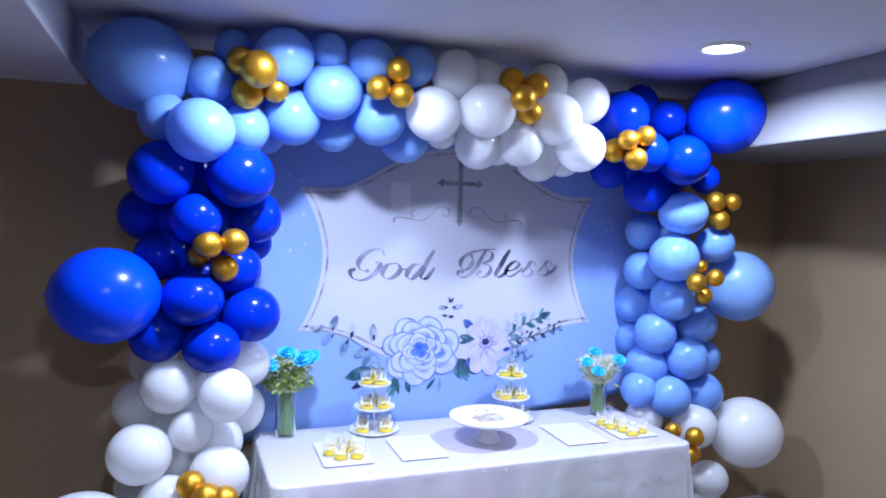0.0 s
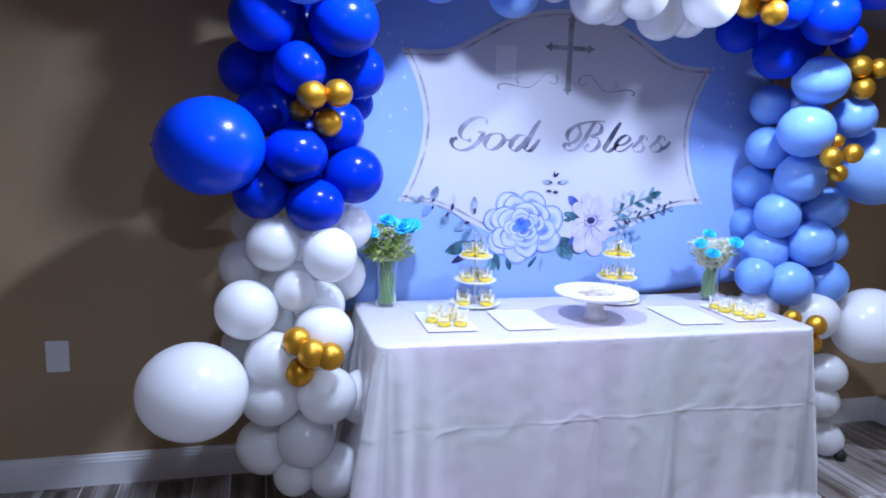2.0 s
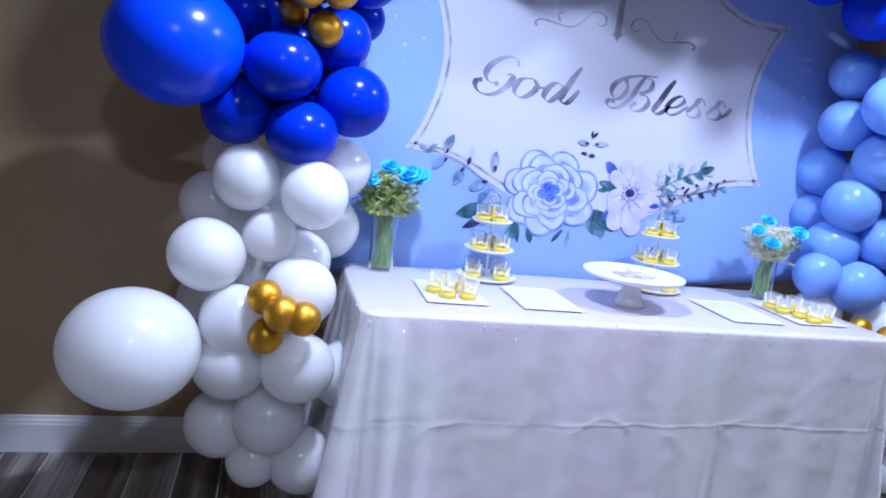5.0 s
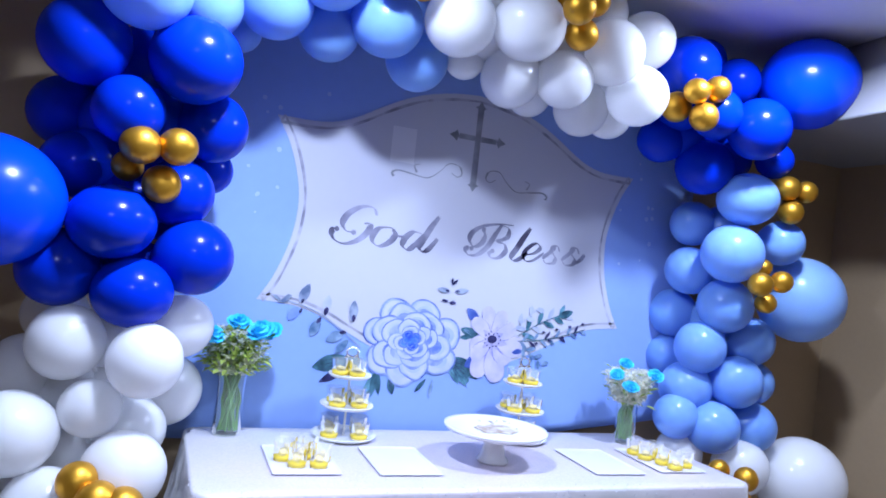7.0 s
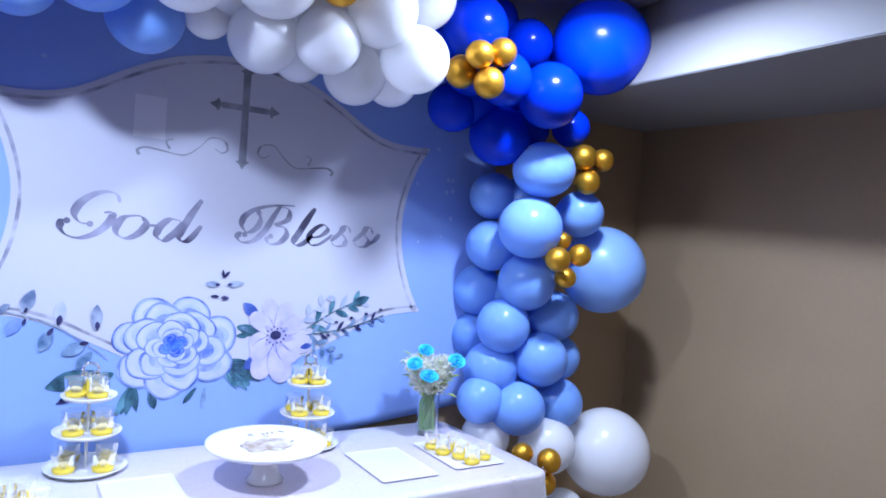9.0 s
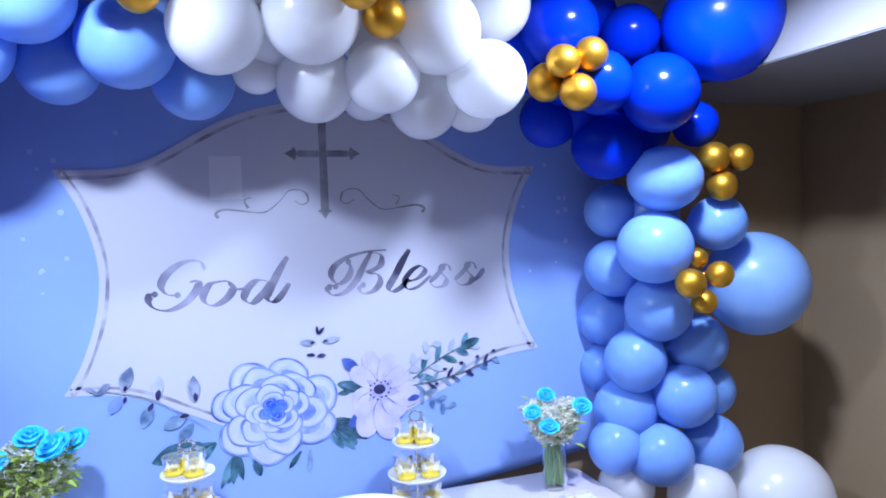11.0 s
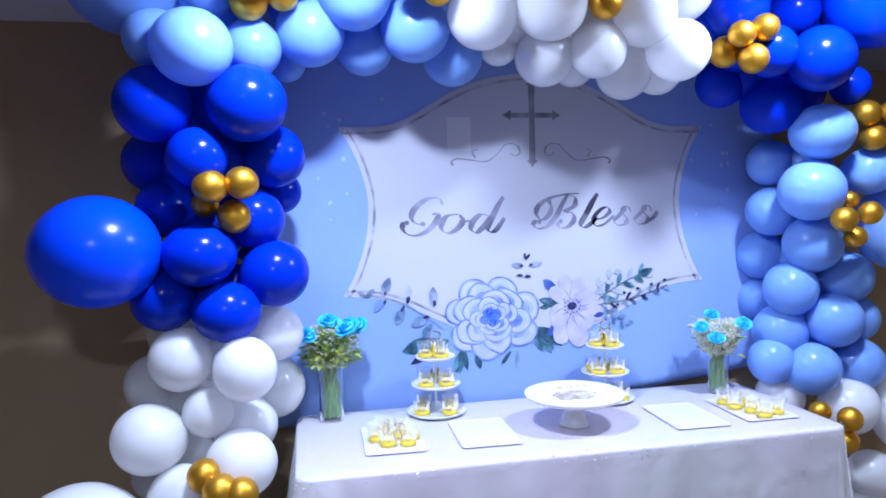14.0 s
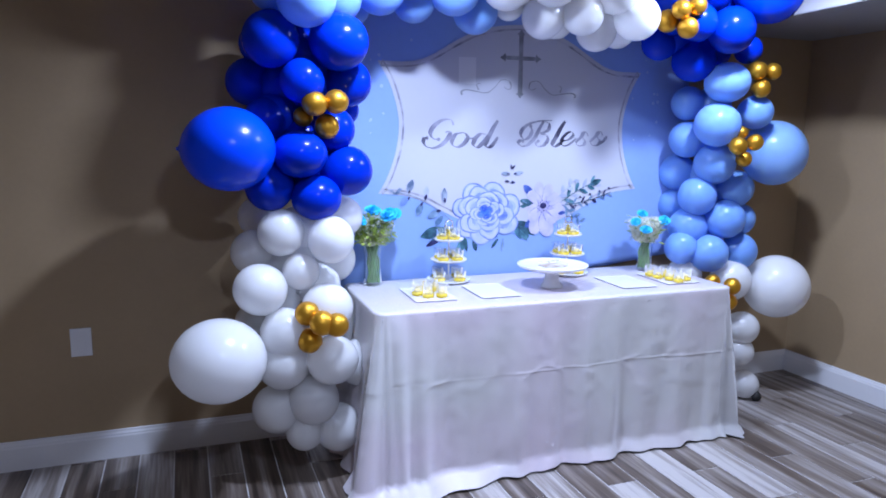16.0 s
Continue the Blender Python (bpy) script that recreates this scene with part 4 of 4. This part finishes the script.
tagged(part("sequins", loose_sequins(cloth.data, 500), M_SEQUIN, cloth, "tiny glinting sequins"), kind="stuff")

# ---- tableware ----
M_CHINA = material("glossy_white_china", (0.80, 0.80, 0.80), 0.18, vary=0.02, scale=5)


def thin_clear(name, tint, haze, gloss=0.9):
    """Thin clear glass or plastic: see-through, a little hazy, with sharp reflections at its edges."""
    m = bpy.data.materials.new(name)
    m.use_nodes = True
    nt = m.node_tree
    nt.nodes.remove(nt.nodes["Principled BSDF"])
    out = nt.nodes["Material Output"]
    tr, gl, df = nt.nodes.new("ShaderNodeBsdfTransparent"), nt.nodes.new("ShaderNodeBsdfGlossy"), nt.nodes.new("ShaderNodeBsdfDiffuse")
    tr.inputs["Color"].default_value = (*tint, 1)
    df.inputs["Color"].default_value = (0.85, 0.87, 0.88, 1)
    gl.inputs["Roughness"].default_value = 0.04
    gl.inputs["Color"].default_value = (gloss, gloss, gloss, 1)
    fr = nt.nodes.new("ShaderNodeFresnel")
    fr.inputs["IOR"].default_value = 1.16
    mix1, mix2 = nt.nodes.new("ShaderNodeMixShader"), nt.nodes.new("ShaderNodeMixShader")
    mix1.inputs[0].default_value = haze
    nt.links.new(tr.outputs[0], mix1.inputs[1])
    nt.links.new(df.outputs[0], mix1.inputs[2])
    nt.links.new(fr.outputs[0], mix2.inputs[0])
    nt.links.new(mix1.outputs[0], mix2.inputs[1])
    nt.links.new(gl.outputs[0], mix2.inputs[2])
    nt.links.new(mix2.outputs[0], out.inputs["Surface"])
    return m


M_GLASS = thin_clear("clear_glass", (0.94, 0.98, 0.96), 0.10)
M_CUP = thin_clear("clear_plastic_cup", (0.98, 0.97, 0.94), 0.17)
M_YELLOW = material("yellow_custard", (0.80, 0.60, 0.06), 0.35, vary=0.08, scale=30)
M_CREAM = material("whipped_cream", (0.80, 0.66, 0.28), 0.6, vary=0.10, scale=40, bump=0.4)
M_GREEN = material("green_stem", (0.13, 0.28, 0.07), 0.45, vary=0.2, scale=30)
M_FOLIAGE = material("green_foliage", (0.40, 0.50, 0.12), 0.5, vary=0.3, scale=20)
translucent(M_FOLIAGE, (0.42, 0.52, 0.10), 0.4)
M_BREATH = material("white_tiny_blossom", (0.92, 0.91, 0.80), 0.6, vary=0.12, scale=30)
translucent(M_BREATH, (0.93, 0.92, 0.80), 0.5)
M_ROSE = material("turquoise_rose_petal", (0.05, 0.58, 0.90), 0.55, vary=0.15, scale=40)
M_CHROME = material("silver_rhinestone", (0.8, 0.8, 0.82), 0.12, 1.0, vary=0.1, scale=60)
M_LACE = ink("brown_grey_lace", (0.34, 0.26, 0.19), (0.60, 0.56, 0.52), 24)


def dessert_cup(parent, x, y, z, tilt=0.0, r=0.029, h=0.044):
    """A small clear cup of yellow custard with cream, as one part with its filling below it."""
    c = part("dessert_cup", lathe([(0, 0.0), (r * 0.80, 0.0), (r, h), (r * 1.03, h + 0.0008)], 16), M_CUP, parent, "clear plastic cup", True)
    c.matrix_local = pose(x, y, z, 0, 0, tilt)
    part("custard", lathe([(0, 0.001), (r * 0.80, 0.001), (r * 0.90, h * 0.29), (r * 0.5, h * 0.33), (0, h * 0.32)], 16), M_YELLOW, c, "yellow custard", True)
    bm = lathe([(0, h * 0.325), (r * 0.52, h * 0.32), (r * 0.50, h * 0.42), (r * 0.34, h * 0.50), (r * 0.14, h * 0.54), (0, h * 0.54)], 14)
    for v in bm.verts:
        v.co += Vector((1, 0.6, 1)) * (0.007 * noise.noise((v.co.x * 90 + x * 40, v.co.y * 90 + y * 40, z * 30)) * (v.co.z > h * 0.45))
    part("cream", bm, M_CREAM, c, "pale cream", True)
    return c


def tier_stand(x, y, label):
    t = thing("tiered_dessert_stand", pose(x, y, TOP), label, "dessert stand", "tiered dessert stands")
    levels = ((0.010, 0.112), (0.112, 0.093), (0.216, 0.075))
    part("pole", lathe([(0, 0.004), (0.0045, 0.004), (0.0045, 0.27), (0, 0.272)], 12), M_CHINA, t)
    for z, r in levels:
        part("plate", lathe([(0, z - 0.004), (r * 0.9, z - 0.005), (r, z + 0.003), (r, z + 0.007), (r * 0.9, z), (0, z)], 40), M_CHINA, t, "round white plate", True)
        n = 4 if r > 0.08 else 3
        for k in range(n):
            a = 2 * math.pi * k / n + (-1.05 if n == 3 else -1.02 + z)
            dessert_cup(t, (r - 0.040) * math.cos(a), (r - 0.040) * math.sin(a), z + 0.001, k * 40, 0.034, 0.055)
    part("foot", lathe([(0.03, 0), (0.045, 0), (0.03, 0.007), (0, 0.007)], 24), M_CHINA, t, "", True)
    bm = bmesh.new()
    for k in range(12):
        a = 2 * math.pi * k / 12
        bmesh.ops.create_icosphere(bm, subdivisions=1, radius=0.0058, matrix=Matrix.Translation((0.021 * math.cos(a), 0.004 * math.cos(3 * a), 0.296 + 0.017 * math.sin(a))))
    for k in range(5):
        bmesh.ops.create_icosphere(bm, subdivisions=1, radius=0.0062, matrix=Matrix.Translation((0.011 * (k - 2), 0, 0.280 + 0.004 * (k % 2))))
    part("ring_ornament", bm, M_CHROME, t, "silver beaded ring on top", True)
    return t


tier_stand(-0.455, -0.150, "white three-tier stand of yellow dessert cups")
tier_stand(0.226, -0.155, "white three-tier stand of yellow dessert cups behind the cake stand")


def cake_stand(x, y):
    t = thing("cake_stand", pose(x, y, TOP), "white pedestal cake stand with an empty wide plate", "cake stand")
    part("pedestal", lathe([(0, 0), (0.052, 0), (0.055, 0.006), (0.042, 0.022), (0.034, 0.06), (0.040, 0.088), (0.044, 0.094), (0, 0.094)], 40), M_CHINA, t, "", True)
    part("plate", lathe([(0, 0.094), (0.140, 0.094), (0.165, 0.102), (0.174, 0.110), (0.174, 0.117), (0.164, 0.114), (0.140, 0.111), (0, 0.110)], 64), M_CHINA, t, "wide round white plate", True)
    return t


cake_stand(-0.012, -0.425)
bm = bmesh.new()
pts = []
for k in range(40):
    a = 2 * math.pi * k / 40 + 0.01
    r = 0.066 + 0.020 * noise.noise((math.cos(a) * 2.2, math.sin(a) * 2.2, 2)) + 0.006 * noise.noise((math.cos(a) * 9, math.sin(a) * 9, 5))
    pts.append((r * math.cos(a) * 1.15 - 0.005, r * math.sin(a) * 0.85 - 0.02))
lo = [bm.verts.new((px, py, 0)) for px, py in pts]
hi = [bm.verts.new((px * 0.97, py * 0.97, 0.004)) for px, py in pts]
bm.faces.new(hi)
bm.faces.new(lo)
for k in range(40):
    bm.faces.new((lo[k], lo[(k + 1) % 40], hi[(k + 1) % 40], hi[k]))
bmesh.ops.recalc_face_normals(bm, faces=bm.faces)
doily = tagged(link("paper_doily", bm, M_LACE), "brownish grey lace doily on the cake stand", "doily")
doily.matrix_world = pose(-0.012, -0.425, TOP + 0.1115)

# a glittering script ornament lies behind the doily
bm = bmesh.new()
curl = [Vector((-0.06 + 0.0105 * k + 0.012 * math.sin(2.1 * k), 0.016 * math.cos(2.1 * k) + 0.006 * math.sin(0.9 * k), 0.0055 + 0.0015 * math.sin(1.3 * k))) for k in range(12)]
last = None
for p in smooth_line(curl, 7):
    ring = [bm.verts.new(p + Vector((0.0030 * math.cos(q * 1.571 + 0.785), 0.0030 * math.sin(q * 1.571 + 0.785) * 0.6, 0.0030 * math.sin(q * 1.571 + 0.785)))) for q in range(4)]
    if last:
        for q in range(4):
            bm.faces.new((last[q], last[(q + 1) % 4], ring[(q + 1) % 4], ring[q]))
    else:
        bm.faces.new(ring)
    last = ring
bm.faces.new(last)
bmesh.ops.recalc_face_normals(bm, faces=bm.faces)
topper = tagged(link("cake_topper", bm, material("silver_glitter", (0.72, 0.66, 0.55), 0.4, 0.35, vary=0.5, scale=60)), "curly silver glitter ornament lying on the cake stand", "ornament")
topper.matrix_world = pose(0.020, -0.350, TOP + 0.1095)


M_TRAY = material("white_plastic_tray", (0.67, 0.645, 0.66), 0.35, vary=0.02, scale=6)


def tray(x, y, label, cups=()):
    """A shallow white rectangular plate with a raised rim, and the cups that stand on it."""
    t = thing("serving_tray", pose(x, y, TOP + 0.001, 0, 0, -1.5), label, "tray", "white serving trays")
    w, d = 0.100, 0.145
    bm = bmesh.new()
    rings = []
    for s, z in ((0.92, 0.0), (1.0, 0.0045), (0.99, 0.006), (0.91, 0.003), (0.87, 0.0028)):
        ring = []
        ins, rc = (1 - s) * w, 0.010
        for k in range(32):
            a = math.pi / 2 * ((k % 8) / 7 + k // 8)
            sx, sy = ((1, 1), (-1, 1), (-1, -1), (1, -1))[k // 8]
            ring.append(bm.verts.new((sx * (w - ins - rc) + rc * math.cos(a), sy * (d - ins - rc) + rc * math.sin(a), z)))
        rings.append(ring)
    for a, c in zip(rings, rings[1:]):
        for k in range(32):
            bm.faces.new((a[k], a[(k + 1) % 32], c[(k + 1) % 32], c[k]))
    bm.faces.new(rings[-1])
    bm.faces.new(rings[0])
    bmesh.ops.recalc_face_normals(bm, faces=bm.faces)
    part("plate", bm, M_TRAY, t)
    for k, (cx, cy) in enumerate(cups):
        dessert_cup(t, cx, cy, 0.0035, k * 37, 0.031, 0.060)
    return t


tray(-0.655, -0.415, "white rectangular tray crowded with yellow dessert cups",
     [(-0.055, -0.012), (0.004, 0.0), (0.062, -0.018), (-0.022, -0.072), (0.042, -0.078), (-0.03, 0.052), (0.034, 0.058)])
tray(-0.345, -0.43, "empty white rectangular serving tray")
tray(0.40, -0.445, "empty white rectangular serving tray")
tray(0.675, -0.43, "white rectangular tray with rows of yellow dessert cups",
     [(-0.062, 0.068), (-0.058, 0.004), (0.0, 0.024), (-0.026, -0.054), (-0.018, -0.114), (0.046, -0.088)])


def leaf_quad(bm, at, d, length, width):
    up = Vector((0, 0, 1)) if abs(d.z) < 0.9 else Vector((1, 0, 0))
    s = d.cross(up).normalized() * width / 2
    m = at + d * length * 0.5 + Vector((0, 0, length * 0.12))
    vs = [bm.verts.new(p) for p in (at, m - s, at + d * length, m + s)]
    bm.faces.new(vs)


def rose(parent, at, r, rg):
    bm = bmesh.new()
    for ring, (n, rad, h, open_) in enumerate(((3, 0.26, 0.62, 0.0), (4, 0.46, 0.56, 0.12), (5, 0.68, 0.48, 0.26), (6, 0.84, 0.38, 0.44))):
        for k in range(n):
            a = 2 * math.pi * k / n + ring * 0.7 + rg.random() * 0.3
            rows = []
            for v in range(4):
                vv = v / 3
                row = []
                for u in range(5):
                    uu = (u - 2) / 2 * 0.80 * (math.pi * 2 / n)
                    q = rad * (0.35 + 0.65 * vv ** 0.7) + open_ * 0.35 * vv * vv
                    row.append(bm.verts.new((r * q * math.cos(a + uu), r * q * math.sin(a + uu), r * (h * 1.5 * vv - 0.2 - 0.10 * abs(u - 2) * vv - 0.35 * open_ * vv ** 3))))
                rows.append(row)
            for p, q in zip(rows, rows[1:]):
                for u in range(4):
                    bm.faces.new((p[u], p[u + 1], q[u + 1], q[u]))
    bmesh.ops.create_icosphere(bm, subdivisions=2, radius=0.62 * r, matrix=Matrix.Translation((0, 0, -0.05 * r)) @ Matrix.Diagonal((1, 1, 0.75, 1)))
    o = part("rose", bm, M_ROSE, parent, "turquoise blue rose", True)
    o.matrix_local = Matrix.Translation(at) @ pose(0, 0, 0, rg.uniform(15, 45), 0, rg.uniform(-50, 50))
    return o


def bouquet(x, y, roses, h, seed, label, leafy, tiny):
    """A glass vase with water, stems, blue roses and tiny white blossom."""
    rg = random.Random(seed)
    t = thing("flower_vase", pose(x, y, TOP), label, "vase", "flower vases")
    g = part("glass", lathe([(0, 0.0), (0.040, 0.0), (0.043, 0.006), (0.041, 0.09), (0.041, 0.14), (0.049, h), (0.050, h + 0.001)], 36), M_GLASS, t, "clear glass vase", True)
    g.visible_shadow = True
    for k in range(24):
        a, rr, twist = rg.uniform(0, 6.28), rg.uniform(0.006, 0.030), rg.uniform(-1.2, 2.4)
        foot = Vector((rr * math.cos(a) * 1.1, rr * math.sin(a) * 1.1, 0.016))
        waist = Vector((rr * math.cos(a + twist) * 0.95, rr * math.sin(a + twist) * 0.95, 0.13))
        head = Vector((0.05 * math.cos(a + 3.4), 0.05 * math.sin(a + 3.4), h + 0.05))
        bm = bmesh.new()
        line = smooth_line([foot, (foot + waist) / 2, waist, head], 4)
        last = None
        for p in line:
            ring = [bm.verts.new(p + Vector((0.0042 * math.cos(j * 1.257), 0.0042 * math.sin(j * 1.257), 0))) for j in range(5)]
            if last:
                for j in range(5):
                    bm.faces.new((last[j], last[(j + 1) % 5], ring[(j + 1) % 5], ring[j]))
            last = ring
        part("stem", bm, M_GREEN, t, "", True)
    bm = bmesh.new()
    for k in range(leafy):
        a, e = rg.uniform(0, 6.28), rg.uniform(-0.5, 0.9)
        rr = rg.uniform(0.02, 0.09)
        at = Vector((rr * math.cos(a), rr * math.sin(a) * 0.8, h + 0.0 + rg.uniform(-0.03, 0.10)))
        d = Vector((math.cos(a) * math.cos(e), math.sin(a) * math.cos(e), math.sin(e)))
        leaf_quad(bm, at, d, rg.uniform(0.025, 0.05), rg.uniform(0.012, 0.02))
    tagged(part("foliage", bm, M_FOLIAGE, t, "green leaves"), kind="stuff")
    bm = bmesh.new()
    for k in range(tiny):
        a, w = rg.uniform(0, 6.28), rg.random()
        reach = 0.050 + 0.068 * w ** 0.7 if w < 0.8 else 0.115 - 0.25 * (w - 0.8)
        rr = reach * rg.random() ** 0.35 * (1 + 0.25 * noise.noise((2 * math.cos(a), 2 * math.sin(a), seed + w)))
        c = Vector((rr * math.cos(a), rr * math.sin(a) * 0.85, h - 0.03 + 0.135 * w))
        for j in range(3):
            d = Vector((rg.uniform(-1, 1), rg.uniform(-1, 0.4), rg.uniform(-0.2, 1))).normalized()
            leaf_quad(bm, c, d, rg.uniform(0.008, 0.016), 0.010)
    tagged(part("blossom", bm, M_BREATH, t, "tiny white filler blossom"), kind="stuff")
    for rx, ry, rz, r in roses:
        rose(t, Vector((rx, ry - 0.01, h + rz + 0.004)), r, rg)
    return t


bouquet(-0.845, -0.125, [(-0.08, -0.05, 0.085, 0.042), (0.0, 0.0, 0.12, 0.040), (0.06, -0.055, 0.105, 0.046), (0.10, 0.0, 0.10, 0.038)], 0.22, 3,
        "glass vase of turquoise roses and green leaves on the table", 460, 800).scale = (1.07, 1.07, 1.07)
bouquet(0.70, -0.185, [(-0.095, -0.03, 0.085, 0.030), (-0.06, -0.075, 0.045, 0.035), (-0.02, 0.02, 0.122, 0.031), (0.075, -0.05, 0.09, 0.034)], 0.19, 8,
        "glass vase of turquoise roses and white blossom on the table", 60, 1600)

# ---- wall plate and the arch's foot weight ----
wp = thing("wall_plate", pose(-2.17, YB, 0.572), "white plastic outlet cover on the taupe wall", "outlet cover")
part("cover", box((-0.044, -0.007, -0.066), (0.044, -0.0005, 0.066), 0.003), M_TRIM, wp)
part("insert", box((-0.019, -0.010, -0.036), (0.019, -0.0068, 0.036), 0.001), M_TRIM, wp)
bm = lathe([(0, 0.0), (0.018, 0.0), (0.03, 0.02), (0.03, 0.035), (0.015, 0.055), (0, 0.058)], 20)
foot = tagged(link("foot_weight", bm, material("black_rubber", (0.02, 0.02, 0.02), 0.6, vary=0.1), None, "", True), "small black weight at the foot of the arch", "weight")
foot.matrix_world = pose(1.40, -0.37, 0)

# ---- plank floor ----
floor = setting("floor", box((XL, YF, -0.06), (XR, YB, -0.003)), M_GROUT, "grey-brown wood-look plank tile floor", "floor")


def plank_material():
    m = material("weathered_wood_tile", (0.3, 0.25, 0.2), 0.34)
    nt = m.node_tree
    b = nt.nodes["Principled BSDF"]
    tc, oi = nt.nodes.new("ShaderNodeTexCoord"), nt.nodes.new("ShaderNodeObjectInfo")
    comb, add = nt.nodes.new("ShaderNodeCombineXYZ"), nt.nodes.new("ShaderNodeVectorMath")
    mul = nt.nodes.new("ShaderNodeMath")
    mul.operation, mul.inputs[1].default_value = "MULTIPLY", 90.0
    nt.links.new(oi.outputs["Random"], mul.inputs[0])
    nt.links.new(mul.outputs[0], comb.inputs[0])
    nt.links.new(mul.outputs[0], comb.inputs[2])
    nt.links.new(tc.outputs["Object"], add.inputs[0])
    nt.links.new(comb.outputs[0], add.inputs[1])
    st = nt.nodes.new("ShaderNodeVectorMath")
    st.operation, st.inputs[1].default_value = "MULTIPLY", (20.0, 0.8, 1.0)
    nt.links.new(add.outputs[0], st.inputs[0])
    n1, n2 = nt.nodes.new("ShaderNodeTexNoise"), nt.nodes.new("ShaderNodeTexNoise")
    n1.inputs["Scale"].default_value, n1.inputs["Detail"].default_value = 1.0, 4
    n2.inputs["Scale"].default_value, n2.inputs["Detail"].default_value = 5.0, 6
    nt.links.new(st.outputs[0], n1.inputs["Vector"])
    nt.links.new(st.outputs[0], n2.inputs["Vector"])
    ma = nt.nodes.new("ShaderNodeMath")
    ma.operation, ma.inputs[1].default_value = "MULTIPLY_ADD", 0.35
    nt.links.new(n2.outputs["Fac"], ma.inputs[0])
    off = nt.nodes.new("ShaderNodeMath")
    off.operation, off.inputs[1].default_value = "MULTIPLY_ADD", 0.34
    soft = nt.nodes.new("ShaderNodeMath")
    soft.operation, soft.inputs[1].default_value, soft.inputs[2].default_value = "MULTIPLY_ADD", 0.9, 0.03
    nt.links.new(n1.outputs["Fac"], soft.inputs[0])
    nt.links.new(oi.outputs["Random"], off.inputs[0])
    nt.links.new(soft.outputs[0], off.inputs[2])
    nt.links.new(off.outputs[0], ma.inputs[2])
    ra = nt.nodes.new("ShaderNodeValToRGB")
    e = ra.color_ramp.elements
    e[0].position, e[0].color = 0.50, (0.038, 0.028, 0.022, 1)
    e[1].position, e[1].color = 1.0, (0.48, 0.445, 0.425, 1)
    for p, c in ((0.68, (0.115, 0.086, 0.068, 1)), (0.80, (0.205, 0.170, 0.145, 1)), (0.92, (0.33, 0.295, 0.275, 1))):
        k = e.new(p)
        k.color = c
    nt.links.new(ma.outputs[0], ra.inputs["Fac"])
    nt.links.new(ra.outputs[0], b.inputs["Base Color"])
    bp = nt.nodes.new("ShaderNodeBump")
    bp.inputs["Strength"].default_value, bp.inputs["Distance"].default_value = 0.25, 0.0015
    nt.links.new(n2.outputs["Fac"], bp.inputs["Height"])
    nt.links.new(bp.outputs[0], b.inputs["Normal"])
    return m


M_PLANK = plank_material()


def plank_mesh(length):
    bm = box((0.0028, 0.0028, -0.012), (0.1472, length - 0.0028, 0.0))
    top = [e for e in bm.edges if all(v.co.z > -0.001 for v in e.verts)]
    bmesh.ops.bevel(bm, geom=top, offset=0.0012, segments=1, affect="EDGES")
    me = bpy.data.meshes.new("plank")
    bm.to_mesh(me)
    bm.free()
    me.materials.append(M_PLANK)
    return me


whole = plank_mesh(0.92)
cut = {}
col = 0
x = XL + 0.001
while x < XR - 0.01:
    y = YB - 0.003 - (0.31 * col % 0.92) - 0.0001
    pieces = [(y, YB - 0.003 - y)] if YB - 0.003 - y > 0.03 else []
    y_end = y
    while y_end - 0.92 > YF:
        y_end -= 0.92
        pieces.append((y_end, 0.92))
    if y_end - YF > 0.03:
        pieces.append((YF + 0.001, y_end - YF - 0.001))
    for y0, ln in pieces:
        if ln == 0.92:
            me = whole
        else:
            key = round(ln, 3)
            me = cut.get(key) or plank_mesh(ln)
            cut[key] = me
        ob = new("plank", me)
        ob.parent = floor
        ob.location = (x, y0, 0.0)
    x += 0.15
    col += 1
